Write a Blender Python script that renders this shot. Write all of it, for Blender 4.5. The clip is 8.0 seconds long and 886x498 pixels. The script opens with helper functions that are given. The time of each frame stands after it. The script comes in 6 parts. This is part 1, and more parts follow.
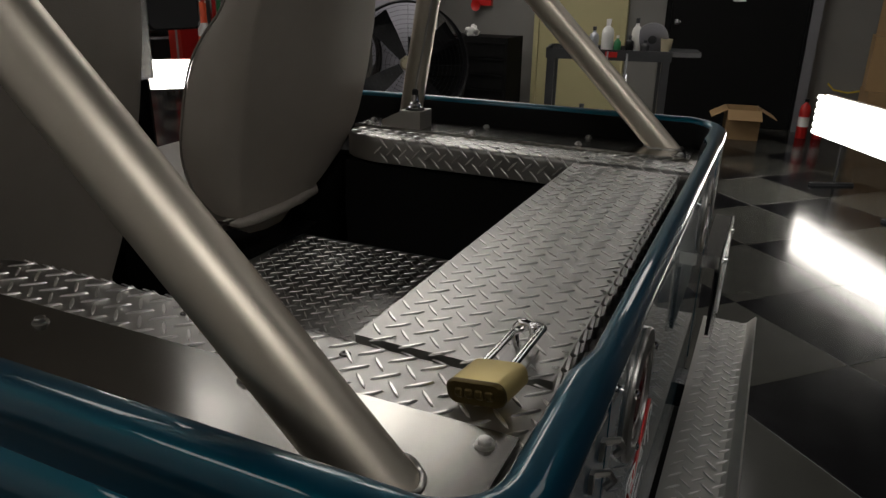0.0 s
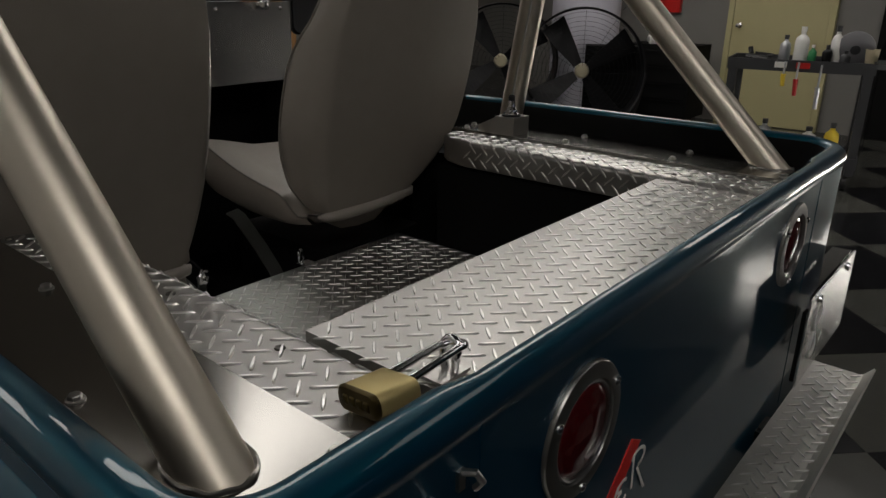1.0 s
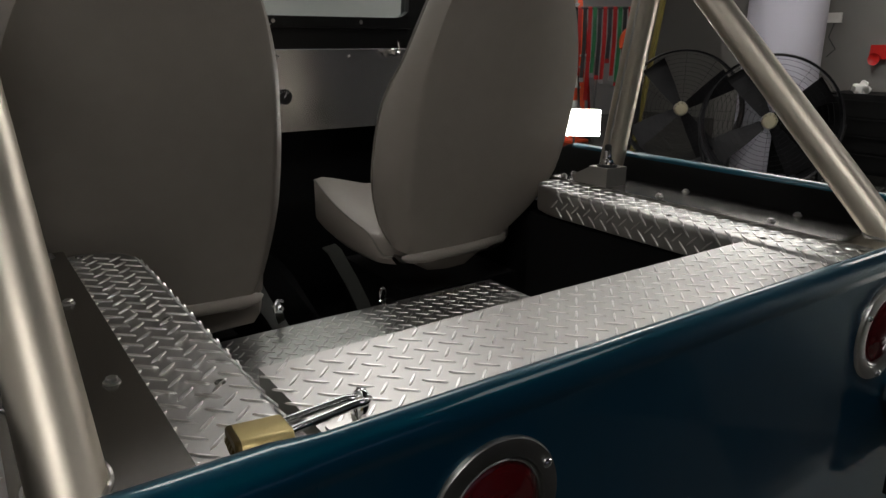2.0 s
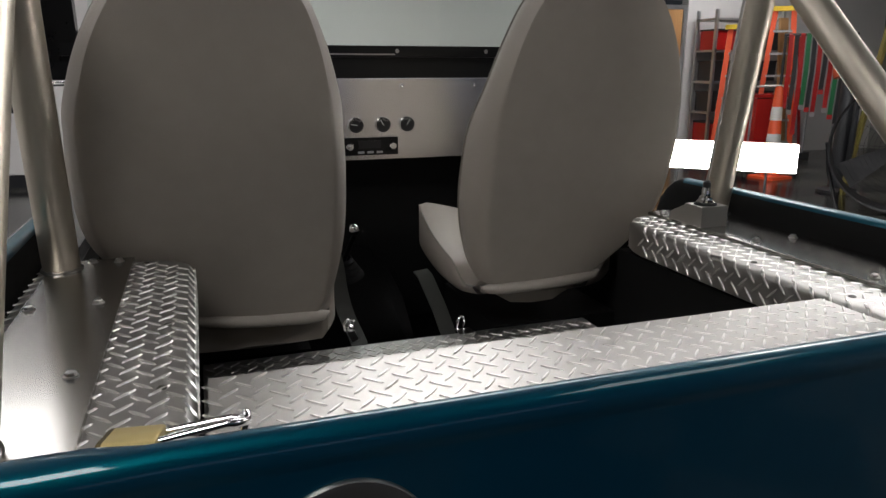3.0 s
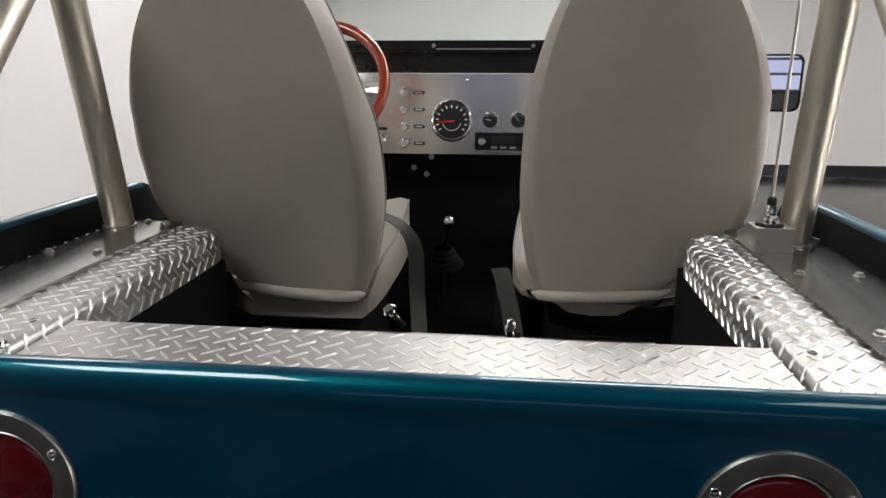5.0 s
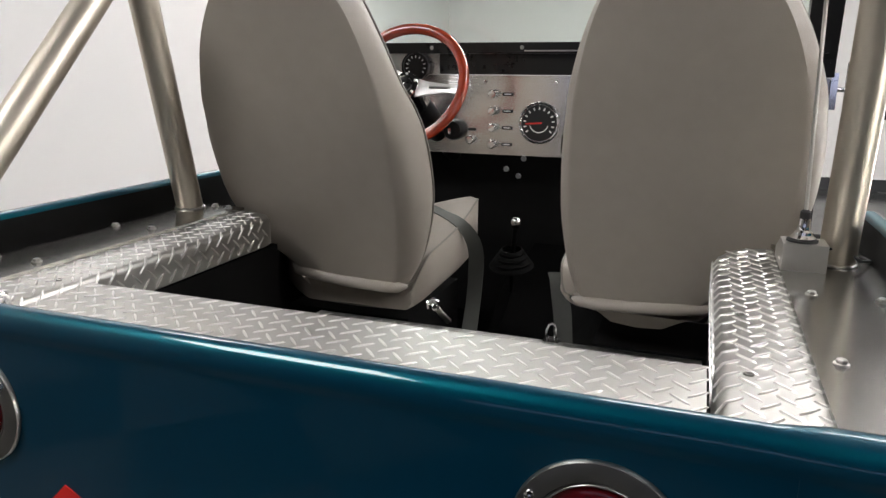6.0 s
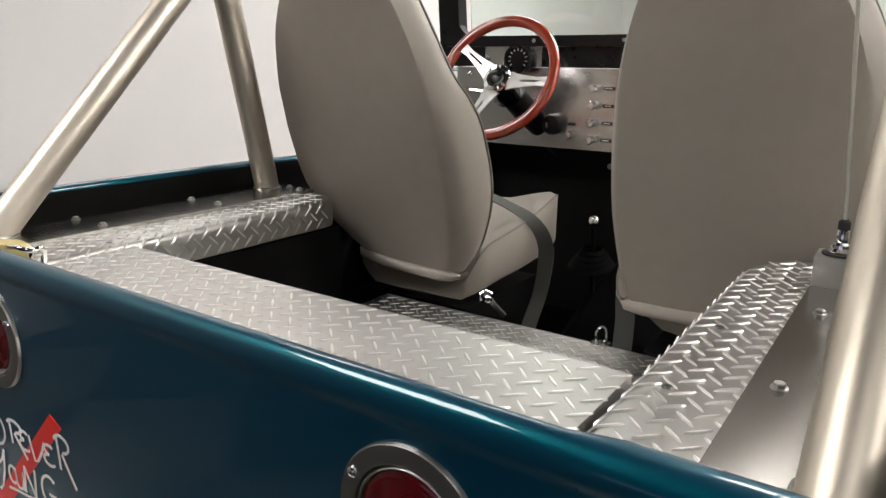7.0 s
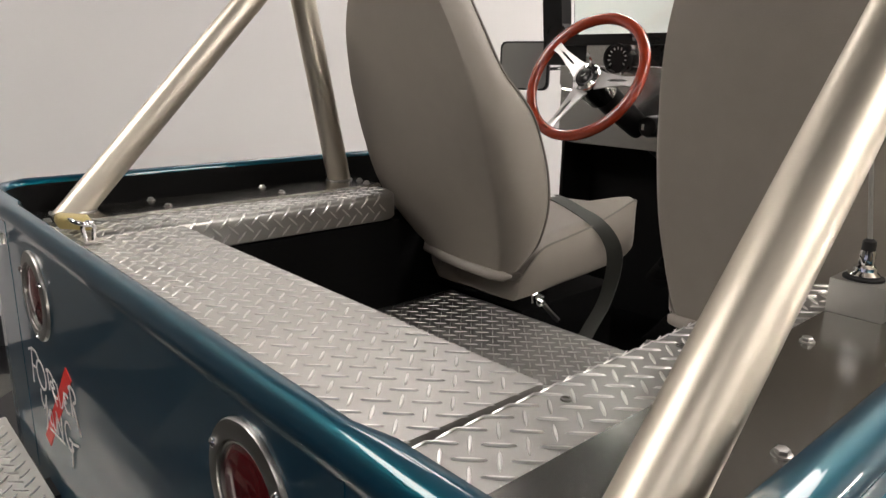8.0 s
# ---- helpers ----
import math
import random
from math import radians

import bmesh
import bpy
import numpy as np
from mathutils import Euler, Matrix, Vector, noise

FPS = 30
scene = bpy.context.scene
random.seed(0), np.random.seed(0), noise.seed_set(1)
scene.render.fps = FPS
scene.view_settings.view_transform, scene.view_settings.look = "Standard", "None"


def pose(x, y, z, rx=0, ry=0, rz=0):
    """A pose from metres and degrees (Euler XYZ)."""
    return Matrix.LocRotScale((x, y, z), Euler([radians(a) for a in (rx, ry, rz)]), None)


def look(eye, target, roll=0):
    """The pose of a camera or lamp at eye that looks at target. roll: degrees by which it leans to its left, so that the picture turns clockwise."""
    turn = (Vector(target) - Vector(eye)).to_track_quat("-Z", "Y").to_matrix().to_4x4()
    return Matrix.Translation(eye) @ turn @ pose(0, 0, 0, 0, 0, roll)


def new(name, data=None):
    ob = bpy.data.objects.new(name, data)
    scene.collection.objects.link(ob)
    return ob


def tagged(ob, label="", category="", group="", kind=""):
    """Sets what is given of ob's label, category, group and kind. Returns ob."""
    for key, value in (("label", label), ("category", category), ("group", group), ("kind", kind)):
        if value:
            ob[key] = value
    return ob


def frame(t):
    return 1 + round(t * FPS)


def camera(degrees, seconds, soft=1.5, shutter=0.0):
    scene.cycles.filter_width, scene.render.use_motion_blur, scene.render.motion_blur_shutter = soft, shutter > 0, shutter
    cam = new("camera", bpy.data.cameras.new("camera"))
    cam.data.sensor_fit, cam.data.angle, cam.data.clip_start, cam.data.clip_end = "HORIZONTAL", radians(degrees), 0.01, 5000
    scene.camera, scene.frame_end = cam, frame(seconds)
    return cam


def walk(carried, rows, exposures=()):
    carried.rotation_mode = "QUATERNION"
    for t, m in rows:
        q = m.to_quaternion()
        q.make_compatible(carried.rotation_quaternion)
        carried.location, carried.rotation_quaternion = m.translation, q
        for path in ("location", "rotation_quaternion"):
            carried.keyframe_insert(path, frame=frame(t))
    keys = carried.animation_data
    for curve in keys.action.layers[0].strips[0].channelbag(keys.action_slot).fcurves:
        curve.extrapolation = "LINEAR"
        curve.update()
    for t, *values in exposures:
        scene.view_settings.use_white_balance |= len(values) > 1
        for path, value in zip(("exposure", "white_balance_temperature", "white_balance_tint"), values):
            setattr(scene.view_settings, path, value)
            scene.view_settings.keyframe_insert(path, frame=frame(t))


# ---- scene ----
cam = camera(64.0, 8.0)
PATH = [
    (0, (-0.899, -0.07, 1.253), (0.811, 0.703, 0.56), 1.1),
    (0.5, (-0.844, -0.157, 1.25), (0.743, 0.843, 0.556), 0.9),
    (1, (-0.774, -0.238, 1.251), (0.672, 0.962, 0.568), 0.7),
    (1.5, (-0.691, -0.306, 1.251), (0.586, 1.089, 0.6), 0.4),
    (2, (-0.601, -0.362, 1.253), (0.496, 1.209, 0.68), 0.3),
    (2.2, (-0.56, -0.383, 1.246), (0.452, 1.254, 0.704), 0.1),
    (3.3, (-0.307, -0.464, 1.249), (0.176, 1.411, 0.749), 0.0),
    (3.5, (-0.259, -0.473, 1.247), (0.138, 1.422, 0.744), -0.0),
    (4, (-0.142, -0.484, 1.243), (0.055, 1.443, 0.748), 0.1),
    (4.5, (-0.01, -0.489, 1.239), (-0.016, 1.447, 0.736), 0.2),
    (4.7, (0.043, -0.49, 1.238), (-0.038, 1.445, 0.737), 0.2),
    (5.8, (0.324, -0.47, 1.234), (-0.242, 1.385, 0.742), 0.2),
    (6, (0.37, -0.457, 1.23), (-0.288, 1.367, 0.741), 0.4),
    (6.5, (0.485, -0.411, 1.225), (-0.393, 1.314, 0.721), 0.5),
    (7, (0.591, -0.355, 1.223), (-0.498, 1.246, 0.719), 0.8),
    (7.5, (0.685, -0.288, 1.222), (-0.59, 1.168, 0.718), 0.8),
    (8, (0.763, -0.209, 1.221), (-0.669, 1.091, 0.712), 1.0),
]

EXPOSURES = [(0.0, -0.8, 6500, 11), (1.0, -0.76, 6500, 11), (2.0, -0.2, 6350, 11), (3.3, 0.74, 6200, 13), (4.0, 1.02, 6200, 14), (4.7, 1.18, 6250, 13), (6.0, 1.4, 6250, 12), (7.0, 1.39, 6450, 12), (8.0, 1.15, 6650, 14)]
walk(cam, [(t, look(eye, target, roll)) for t, eye, target, roll in PATH], EXPOSURES)

GROUND = -0.07          # top of the showroom floor
WALL_L, WALL_R, WALL_F, WALL_B, CEIL = -2.85, 7.3, 8.65, -6.0, 3.4

# ---- light ----
world = bpy.data.worlds.new("world")
scene.world = world
world.use_nodes = True
world.node_tree.nodes["Background"].inputs[0].default_value = (0.6, 0.65, 0.7, 1)
world.node_tree.nodes["Background"].inputs[1].default_value = 0.02


# ---- materials ----
def mat(name, color=(0.5, 0.5, 0.5), rough=0.5, metal=0.0, coat=0.0, grain=0.0, grain_scale=40.0, bump=0.0, bump_scale=200.0,
        stretch=(1, 1, 1), rough_var=0.0, emit=None, strength=0.0, spec=0.5, second=None):
    """A procedural surface: colour varied at two scales, roughness variation and fine relief."""
    m = bpy.data.materials.new(name)
    m.use_nodes = True
    nt = m.node_tree
    b = nt.nodes["Principled BSDF"]
    b.inputs["Base Color"].default_value = (*color, 1)
    b.inputs["Roughness"].default_value = rough
    b.inputs["Metallic"].default_value = metal
    b.inputs["Coat Weight"].default_value = coat
    b.inputs["Coat Roughness"].default_value = 0.03
    b.inputs["Specular IOR Level"].default_value = spec
    if emit:
        b.inputs["Emission Color"].default_value = (*emit, 1)
        b.inputs["Emission Strength"].default_value = strength
    co = nt.nodes.new("ShaderNodeTexCoord")
    mp = nt.nodes.new("ShaderNodeMapping")
    mp.inputs["Scale"].default_value = stretch
    nt.links.new(co.outputs["Object"], mp.inputs[0])
    if grain or rough_var:
        n1 = nt.nodes.new("ShaderNodeTexNoise")
        n1.inputs["Scale"].default_value = grain_scale
        n1.inputs["Detail"].default_value = 6
        n2 = nt.nodes.new("ShaderNodeTexNoise")
        n2.inputs["Scale"].default_value = grain_scale * 0.11
        n2.inputs["Detail"].default_value = 3
        nt.links.new(mp.outputs[0], n1.inputs[0])
        nt.links.new(mp.outputs[0], n2.inputs[0])
        mixn = nt.nodes.new("ShaderNodeMath")
        mixn.operation = "MULTIPLY_ADD"
        mixn.inputs[1].default_value = 0.5
        half = nt.nodes.new("ShaderNodeMath")
        half.operation = "MULTIPLY"
        half.inputs[1].default_value = 0.5
        nt.links.new(n2.outputs[0], half.inputs[0])
        nt.links.new(n1.outputs[0], mixn.inputs[0])
        nt.links.new(half.outputs[0], mixn.inputs[2])
        if grain:
            ramp = nt.nodes.new("ShaderNodeMix")
            ramp.data_type = "RGBA"
            lo = tuple(c * (1 - grain) for c in color)
            hi = second or tuple(min(1, c * (1 + grain)) for c in color)
            ramp.inputs[6].default_value = (*lo, 1)
            ramp.inputs[7].default_value = (*hi, 1)
            nt.links.new(mixn.outputs[0], ramp.inputs[0])
            nt.links.new(ramp.outputs[2], b.inputs["Base Color"])
        if rough_var:
            rr = nt.nodes.new("ShaderNodeMapRange")
            rr.inputs["From Min"].default_value = 0.3
            rr.inputs["From Max"].default_value = 0.7
            rr.inputs["To Min"].default_value = max(0.02, rough - rough_var)
            rr.inputs["To Max"].default_value = min(1, rough + rough_var)
            nt.links.new(mixn.outputs[0], rr.inputs[0])
            nt.links.new(rr.outputs[0], b.inputs["Roughness"])
    if bump:
        nb = nt.nodes.new("ShaderNodeTexNoise")
        nb.inputs["Scale"].default_value = bump_scale
        nb.inputs["Detail"].default_value = 4
        nt.links.new(mp.outputs[0], nb.inputs[0])
        bp = nt.nodes.new("ShaderNodeBump")
        bp.inputs["Strength"].default_value = bump
        bp.inputs["Distance"].default_value = 0.002
        nt.links.new(nb.outputs[0], bp.inputs["Height"])
        nt.links.new(bp.outputs[0], b.inputs["Normal"])
    return m


def glass_mat(name, color, rough=0.0):
    m = bpy.data.materials.new(name)
    m.use_nodes = True
    nt = m.node_tree
    b = nt.nodes["Principled BSDF"]
    b.inputs["Base Color"].default_value = (*color, 1)
    b.inputs["Roughness"].default_value = rough
    b.inputs["Transmission Weight"].default_value = 1.0
    b.inputs["IOR"].default_value = 1.45
    return m


PAINT = mat("teal_paint", (0.0006, 0.019, 0.045), 0.42, 0.0, coat=0.8, grain=0.12, grain_scale=900, spec=0.82)
PAINT.node_tree.nodes["Principled BSDF"].inputs["Specular Tint"].default_value = (0.01, 0.71, 0.86, 1)
BLACK = mat("black_lining", (0.005, 0.005, 0.005), 0.8, spec=0.15, grain=0.3, grain_scale=300, bump=0.4, bump_scale=500)
BLACKGLOSS = mat("black_enamel", (0.006, 0.006, 0.006), 0.32, spec=0.3, grain=0.2, grain_scale=50, rough_var=0.08)
CARPET = mat("black_carpet", (0.0035, 0.0035, 0.0035), 0.95, spec=0.1, grain=0.5, grain_scale=600, bump=0.9, bump_scale=700)
BUMPERPLATE = mat("weathered_tread_plate", (0.56, 0.55, 0.515), 0.52, 1.0, grain=0.15, grain_scale=40, rough_var=0.07, bump=0.06, bump_scale=400)
PLATE = mat("tread_plate", (0.53, 0.52, 0.495), 0.45, 1.0, grain=0.10, grain_scale=45, rough_var=0.08, bump=0.06, bump_scale=500)
SHELFPLATE = mat("shelf_tread_plate", (0.45, 0.442, 0.42), 0.41, 1.0, grain=0.12, grain_scale=45, rough_var=0.08, bump=0.06, bump_scale=500)
# worn bars, set paler still so the colour carries their light glints
LUG = mat("worn_glint_bars", (0.88, 0.87, 0.84), 0.34, 1.0, grain=0.10, grain_scale=200, rough_var=0.06)
# bed floor metal; also the shade tone of the lid's rear lip bars
FLOORPLATE = mat("dull_plate_dark_lip", (0.42, 0.412, 0.392), 0.46, 1.0, grain=0.2, grain_scale=30, rough_var=0.08, bump=0.06, bump_scale=300)
# floor bars: glints of the lamps also put into the pale colour
LUGDULL = mat("dull_glint_bars", (0.68, 0.67, 0.645), 0.36, 1.0, grain=0.10, grain_scale=200, rough_var=0.06)
PLATESTEEL = mat("brushed_plate_steel", (0.37, 0.36, 0.335), 0.21, 1.0, rough_var=0.06, grain=0.14, grain_scale=18, stretch=(1, 0.15, 1), bump=0.01, bump_scale=900)
STEEL = mat("brushed_steel", (0.40, 0.388, 0.362), 0.31, 1.0, rough_var=0.02, grain=0.06, grain_scale=26, stretch=(1, 0.25, 1), bump=0.008, bump_scale=900)
TUBE = mat("polished_tube", (0.62, 0.57, 0.48), 0.44, 1.0, rough_var=0.05, grain=0.06, grain_scale=120, bump=0.02, bump_scale=600)
DASHMAT = mat("brushed_dash", (0.70, 0.69, 0.67), 0.24, 1.0, grain=0.03, grain_scale=120, stretch=(0.06, 1, 1.5), rough_var=0.015, bump=0.015, bump_scale=300)
CHROME = mat("chrome", (0.85, 0.85, 0.85), 0.09, 1.0, rough_var=0.04, grain_scale=60)
VINYL = mat("grey_vinyl", (0.295, 0.264, 0.228), 0.44, grain=0.15, grain_scale=30, bump=0.35, bump_scale=700, rough_var=0.09)
PIPING = mat("vinyl_piping", (0.34, 0.31, 0.27), 0.45, grain=0.05, grain_scale=60)
WEBBING = mat("seat_belt_webbing", (0.065, 0.068, 0.060), 0.6, grain=0.2, grain_scale=500, bump=0.5, bump_scale=900)
BRASS = mat("brass", (0.60, 0.49, 0.22), 0.46, 0.7, grain=0.10, grain_scale=80, stretch=(1, 1, 0.1), rough_var=0.08)
DARKBRASS = mat("tarnished_brass", (0.10, 0.075, 0.03), 0.45, 1.0, grain=0.3, grain_scale=300)
SPOKE = mat("satin_aluminium", (0.62, 0.61, 0.59), 0.36, 0.95, grain=0.05, grain_scale=60, rough_var=0.05)
BRIGHTCHROME = mat("bright_chrome", (0.9, 0.9, 0.9), 0.2, 1.0, grain=0.02, grain_scale=60)
PALEHUB = mat("cream_plastic", (0.42, 0.38, 0.26), 0.5, grain=0.1)
DULLYELLOW = mat("worn_yellow_paint", (0.17, 0.14, 0.03), 0.6, grain=0.25, grain_scale=20)
PILLAR = mat("grey_pillar_paint", (0.16, 0.16, 0.17), 0.5, grain=0.15, grain_scale=6)
FANBLACK = mat("black_fan_enamel", (0.008, 0.008, 0.009), 0.5, spec=0.3, grain=0.2, grain_scale=30)
SCREW = mat("dark_steel_screw", (0.16, 0.155, 0.14), 0.35, 1.0, grain=0.2, grain_scale=200)
COLUMNPAINT = mat("pale_column_paint", (0.50, 0.49, 0.55), 0.6, grain=0.05, grain_scale=4)
SEAM = mat("dark_vinyl_seam", (0.19, 0.175, 0.152), 0.5, grain=0.1, grain_scale=60)
BRACKET = mat("matt_aluminium", (0.60, 0.585, 0.55), 0.46, 1.0, grain=0.06, grain_scale=80)
# chrome with the dark surroundings it reflects put into its colour
BEZEL = mat("darkened_chrome_bezel", (0.33, 0.325, 0.31), 0.36, 1.0, grain=0.15, grain_scale=60, rough_var=0.1)
REDLENS = mat("red_lens", (0.07, 0.002, 0.004), 0.12, coat=0.6, grain=0.2, grain_scale=60)
WOODRIM = mat("varnished_wood", (0.27, 0.030, 0.010), 0.22, coat=0.8, grain=0.35, grain_scale=60, stretch=(1, 1, 6))
ALU = mat("polished_aluminium", (0.80, 0.79, 0.77), 0.24, 1.0, rough_var=0.06, grain_scale=50)
DIAL = mat("dial_face", (0.008, 0.008, 0.008), 0.4, grain=0.1)
WHITEMARK = mat("white_marking", (0.8, 0.8, 0.78), 0.5, grain=0.03)
REDMARK = mat("red_marking", (0.65, 0.02, 0.015), 0.45, grain=0.05)
RUBBER = mat("black_rubber", (0.012, 0.012, 0.012), 0.6, grain=0.3, grain_scale=80, bump=0.2)
WALLPAINT = mat("white_wall_paint", (0.66, 0.65, 0.635), 0.7, grain=0.02, grain_scale=3, bump=0.05, bump_scale=120)
BACKWALL = mat("dark_wall_paint", (0.08, 0.08, 0.083), 0.8, grain=0.1, grain_scale=4)
GREYWALL = mat("grey_wall_paint", (0.17, 0.165, 0.15), 0.7, grain=0.12, grain_scale=4, bump=0.08, bump_scale=80)
CEILING = mat("ceiling_paint", (0.02, 0.02, 0.02), 0.9, grain=0.05, grain_scale=4)
BASEBOARD = mat("black_baseboard", (0.010, 0.011, 0.014), 0.45, grain=0.2, grain_scale=20)
TILEDARK = mat("dark_floor_tile", (0.008, 0.008, 0.009), 0.17, spec=0.3, grain=0.35, grain_scale=9, rough_var=0.05, bump=0.02, bump_scale=60)
TILELIGHT = mat("grey_floor_tile", (0.050, 0.050, 0.044), 0.17, spec=0.3, grain=0.18, grain_scale=9, rough_var=0.05, bump=0.02, bump_scale=60)
CREAM = mat("cream_door_paint", (0.42, 0.38, 0.20), 0.5, grain=0.06, grain_scale=6)
WOODDOOR = mat("oak_veneer", (0.52, 0.29, 0.12), 0.4, grain=0.3, grain_scale=14, stretch=(6, 6, 0.5))
CARDBOARD = mat("cardboard", (0.36, 0.23, 0.11), 0.85, grain=0.1, grain_scale=25)
CARTMAT = mat("dark_grey_plastic", (0.028, 0.029, 0.031), 0.5, grain=0.2, grain_scale=40)
ORANGE = mat("orange_fibreglass", (0.75, 0.09, 0.02), 0.45, grain=0.1, grain_scale=30)
REDPAINT = mat("red_enamel", (0.45, 0.015, 0.012), 0.35, grain=0.08, grain_scale=30)
PAPER = mat("cream_paper", (0.62, 0.54, 0.36), 0.7, grain=0.05, grain_scale=30)
YELLOW = mat("yellow_plastic", (0.70, 0.50, 0.03), 0.5, grain=0.1)
GREYMETAL = mat("galvanised_steel", (0.42, 0.43, 0.44), 0.4, 0.8, grain=0.15, grain_scale=20, rough_var=0.08)
WHITEPLASTIC = mat("white_plastic", (0.75, 0.74, 0.70), 0.4, grain=0.04)
GREENPLASTIC = mat("green_plastic", (0.03, 0.22, 0.08), 0.4, grain=0.08)
DAYLIGHT = mat("overcast_daylight", (0.5, 0.52, 0.6), 0.9, emit=(0.68, 0.72, 1.0), strength=0.28)
TUBELIGHT = mat("lit_tube", (0.9, 0.9, 0.9), 0.5, emit=(1.0, 0.96, 0.88), strength=14.0)
CEILLIGHT = mat("lit_diffuser", (0.9, 0.9, 0.9), 0.5, emit=(1.0, 0.96, 0.91), strength=8.0)
CEILDIM = mat("lit_diffuser_dim", (0.9, 0.9, 0.9), 0.5, emit=(1.0, 0.96, 0.92), strength=5.5)
CEILLOW = mat("lit_diffuser_low", (0.9, 0.9, 0.9), 0.5, emit=(1.0, 0.96, 0.92), strength=2.2)
CEILMID = mat("lit_diffuser_mid", (0.9, 0.9, 0.9), 0.5, emit=(1.0, 0.96, 0.91), strength=7.0)
CEILBRIGHT = mat("lit_diffuser_bright", (0.9, 0.9, 0.9), 0.5, emit=(1.0, 0.96, 0.90), strength=10.0)
DULLCHROME = mat("dull_chrome", (0.46, 0.45, 0.43), 0.32, 1.0, grain=0.04, grain_scale=120, rough_var=0.02)
GLASS = glass_mat("tinted_glass", (0.90, 0.985, 0.94))
MIRROR = mat("mirror_glass", (0.9, 0.9, 0.9), 0.015, 1.0, grain=0.01, grain_scale=5)


# ---- mesh helpers ----
def part(name, bm, material, parent=None, label="", smooth=False, bevel=0.0, segments=2):
    """Links a bmesh as one mesh object, under a thing or a part."""
    if bevel:
        edges = [e for e in bm.edges if len(e.link_faces) == 2 and e.calc_face_angle(0) > 0.6]
        bmesh.ops.bevel(bm, geom=edges, offset=bevel, segments=segments, affect="EDGES", clamp_overlap=True)
    bmesh.ops.recalc_face_normals(bm, faces=bm.faces)
    me = bpy.data.meshes.new(name)
    bm.to_mesh(me)
    bm.free()
    if smooth:
        me.polygons.foreach_set("use_smooth", [True] * len(me.polygons))
        me.set_sharp_from_angle(angle=radians(40))
    for m in material if isinstance(material, (list, tuple)) else (material,):
        me.materials.append(m)
    ob = new(name, me)
    if parent:
        ob.parent = parent
    if label:
        tagged(ob, label)
    return ob


def thing(name, label, category, at=(0, 0, 0), group="", kind="", turn=0.0):
    ob = new(name)
    ob.empty_display_size = 0.1
    ob.matrix_basis = pose(*at, 0, 0, turn)
    return tagged(ob, label, category, group, kind)


def box(x0, x1, y0, y1, z0, z1, bm=None, m=None, mi=0):
    bm = bm or bmesh.new()
    v = [bm.verts.new(Vector((x, y, z))) for z in (z0, z1) for y in (y0, y1) for x in (x0, x1)]
    if m:
        for q in v:
            q.co = m @ q.co
    for f in ((0, 2, 3, 1), (4, 5, 7, 6), (0, 1, 5, 4), (2, 6, 7, 3), (0, 4, 6, 2), (1, 3, 7, 5)):
        bm.faces.new([v[i] for i in f]).material_index = mi
    return bm


def lathe(profile, steps=32, m=None, bm=None, mi=0):
    """Turns (radius, height) pairs round z."""
    bm = bm or bmesh.new()
    rings = []
    for r, z in profile:
        if r < 1e-6:
            rings.append([bm.verts.new((0, 0, z))])
        else:
            rings.append([bm.verts.new((r * math.cos(a), r * math.sin(a), z)) for a in (2 * math.pi * k / steps for k in range(steps))])
    for a, b in zip(rings, rings[1:]):
        for k in range(steps):
            n = (k + 1) % steps
            q = [a[k % len(a)], a[n % len(a)], b[n % len(b)], b[k % len(b)]]
            q = list(dict.fromkeys(q))
            if len(q) > 2:
                bm.faces.new(q).material_index = mi
    if m:
        for r in rings:
            for v in r:
                v.co = m @ v.co
    return bm


def pipe(points, radius, steps=16, closed=False, bm=None, flat=1.0, caps=True):
    """A round bar along a line of points; flat squeezes it across."""
    bm = bm or bmesh.new()
    pts = [Vector(p) for p in points]
    n = len(pts)
    rings, side = [], None
    for i, p in enumerate(pts):
        a = pts[(i - 1) % n] if closed or i else p
        b = pts[(i + 1) % n] if closed or i < n - 1 else p
        d = (b - a).normalized()
        if side is None:
            side = d.orthogonal().normalized()
        side = (side - d * side.dot(d)).normalized()
        up = d.cross(side)
        r = radius[i] if isinstance(radius, (list, tuple)) else radius
        rings.append([bm.verts.new(p + r * (math.cos(t) * side + flat * math.sin(t) * up)) for t in (2 * math.pi * k / steps for k in range(steps))])
    pairs = list(zip(rings, rings[1:])) + ([(rings[-1], rings[0])] if closed else [])
    for a, b in pairs:
        for k in range(steps):
            bm.faces.new((a[k], a[(k + 1) % steps], b[(k + 1) % steps], b[k]))
    if not closed and caps:
        bm.faces.new(rings[0][::-1])
        bm.faces.new(rings[-1])
    return bm


def strip(points, width_dirs, half, thick):
    """A ribbon with thickness: points, the direction across at each, half the width."""
    bm = bmesh.new()
    rows = []
    pts = [Vector(p) for p in points]
    for i, p in enumerate(pts):
        d = (pts[min(i + 1, len(pts) - 1)] - pts[max(i - 1, 0)]).normalized()
        w = Vector(width_dirs[i]).normalized()
        nrm = d.cross(w).normalized() * thick / 2
        rows.append([bm.verts.new(p + s * half * w + k * nrm) for s, k in ((-1, -1), (1, -1), (1, 1), (-1, 1))])
    for a, b in zip(rows, rows[1:]):
        for k in range(4):
            bm.faces.new((a[k], a[(k + 1) % 4], b[(k + 1) % 4], b[k]))
    bm.faces.new(rows[0][::-1])
    bm.faces.new(rows[-1])
    return bm


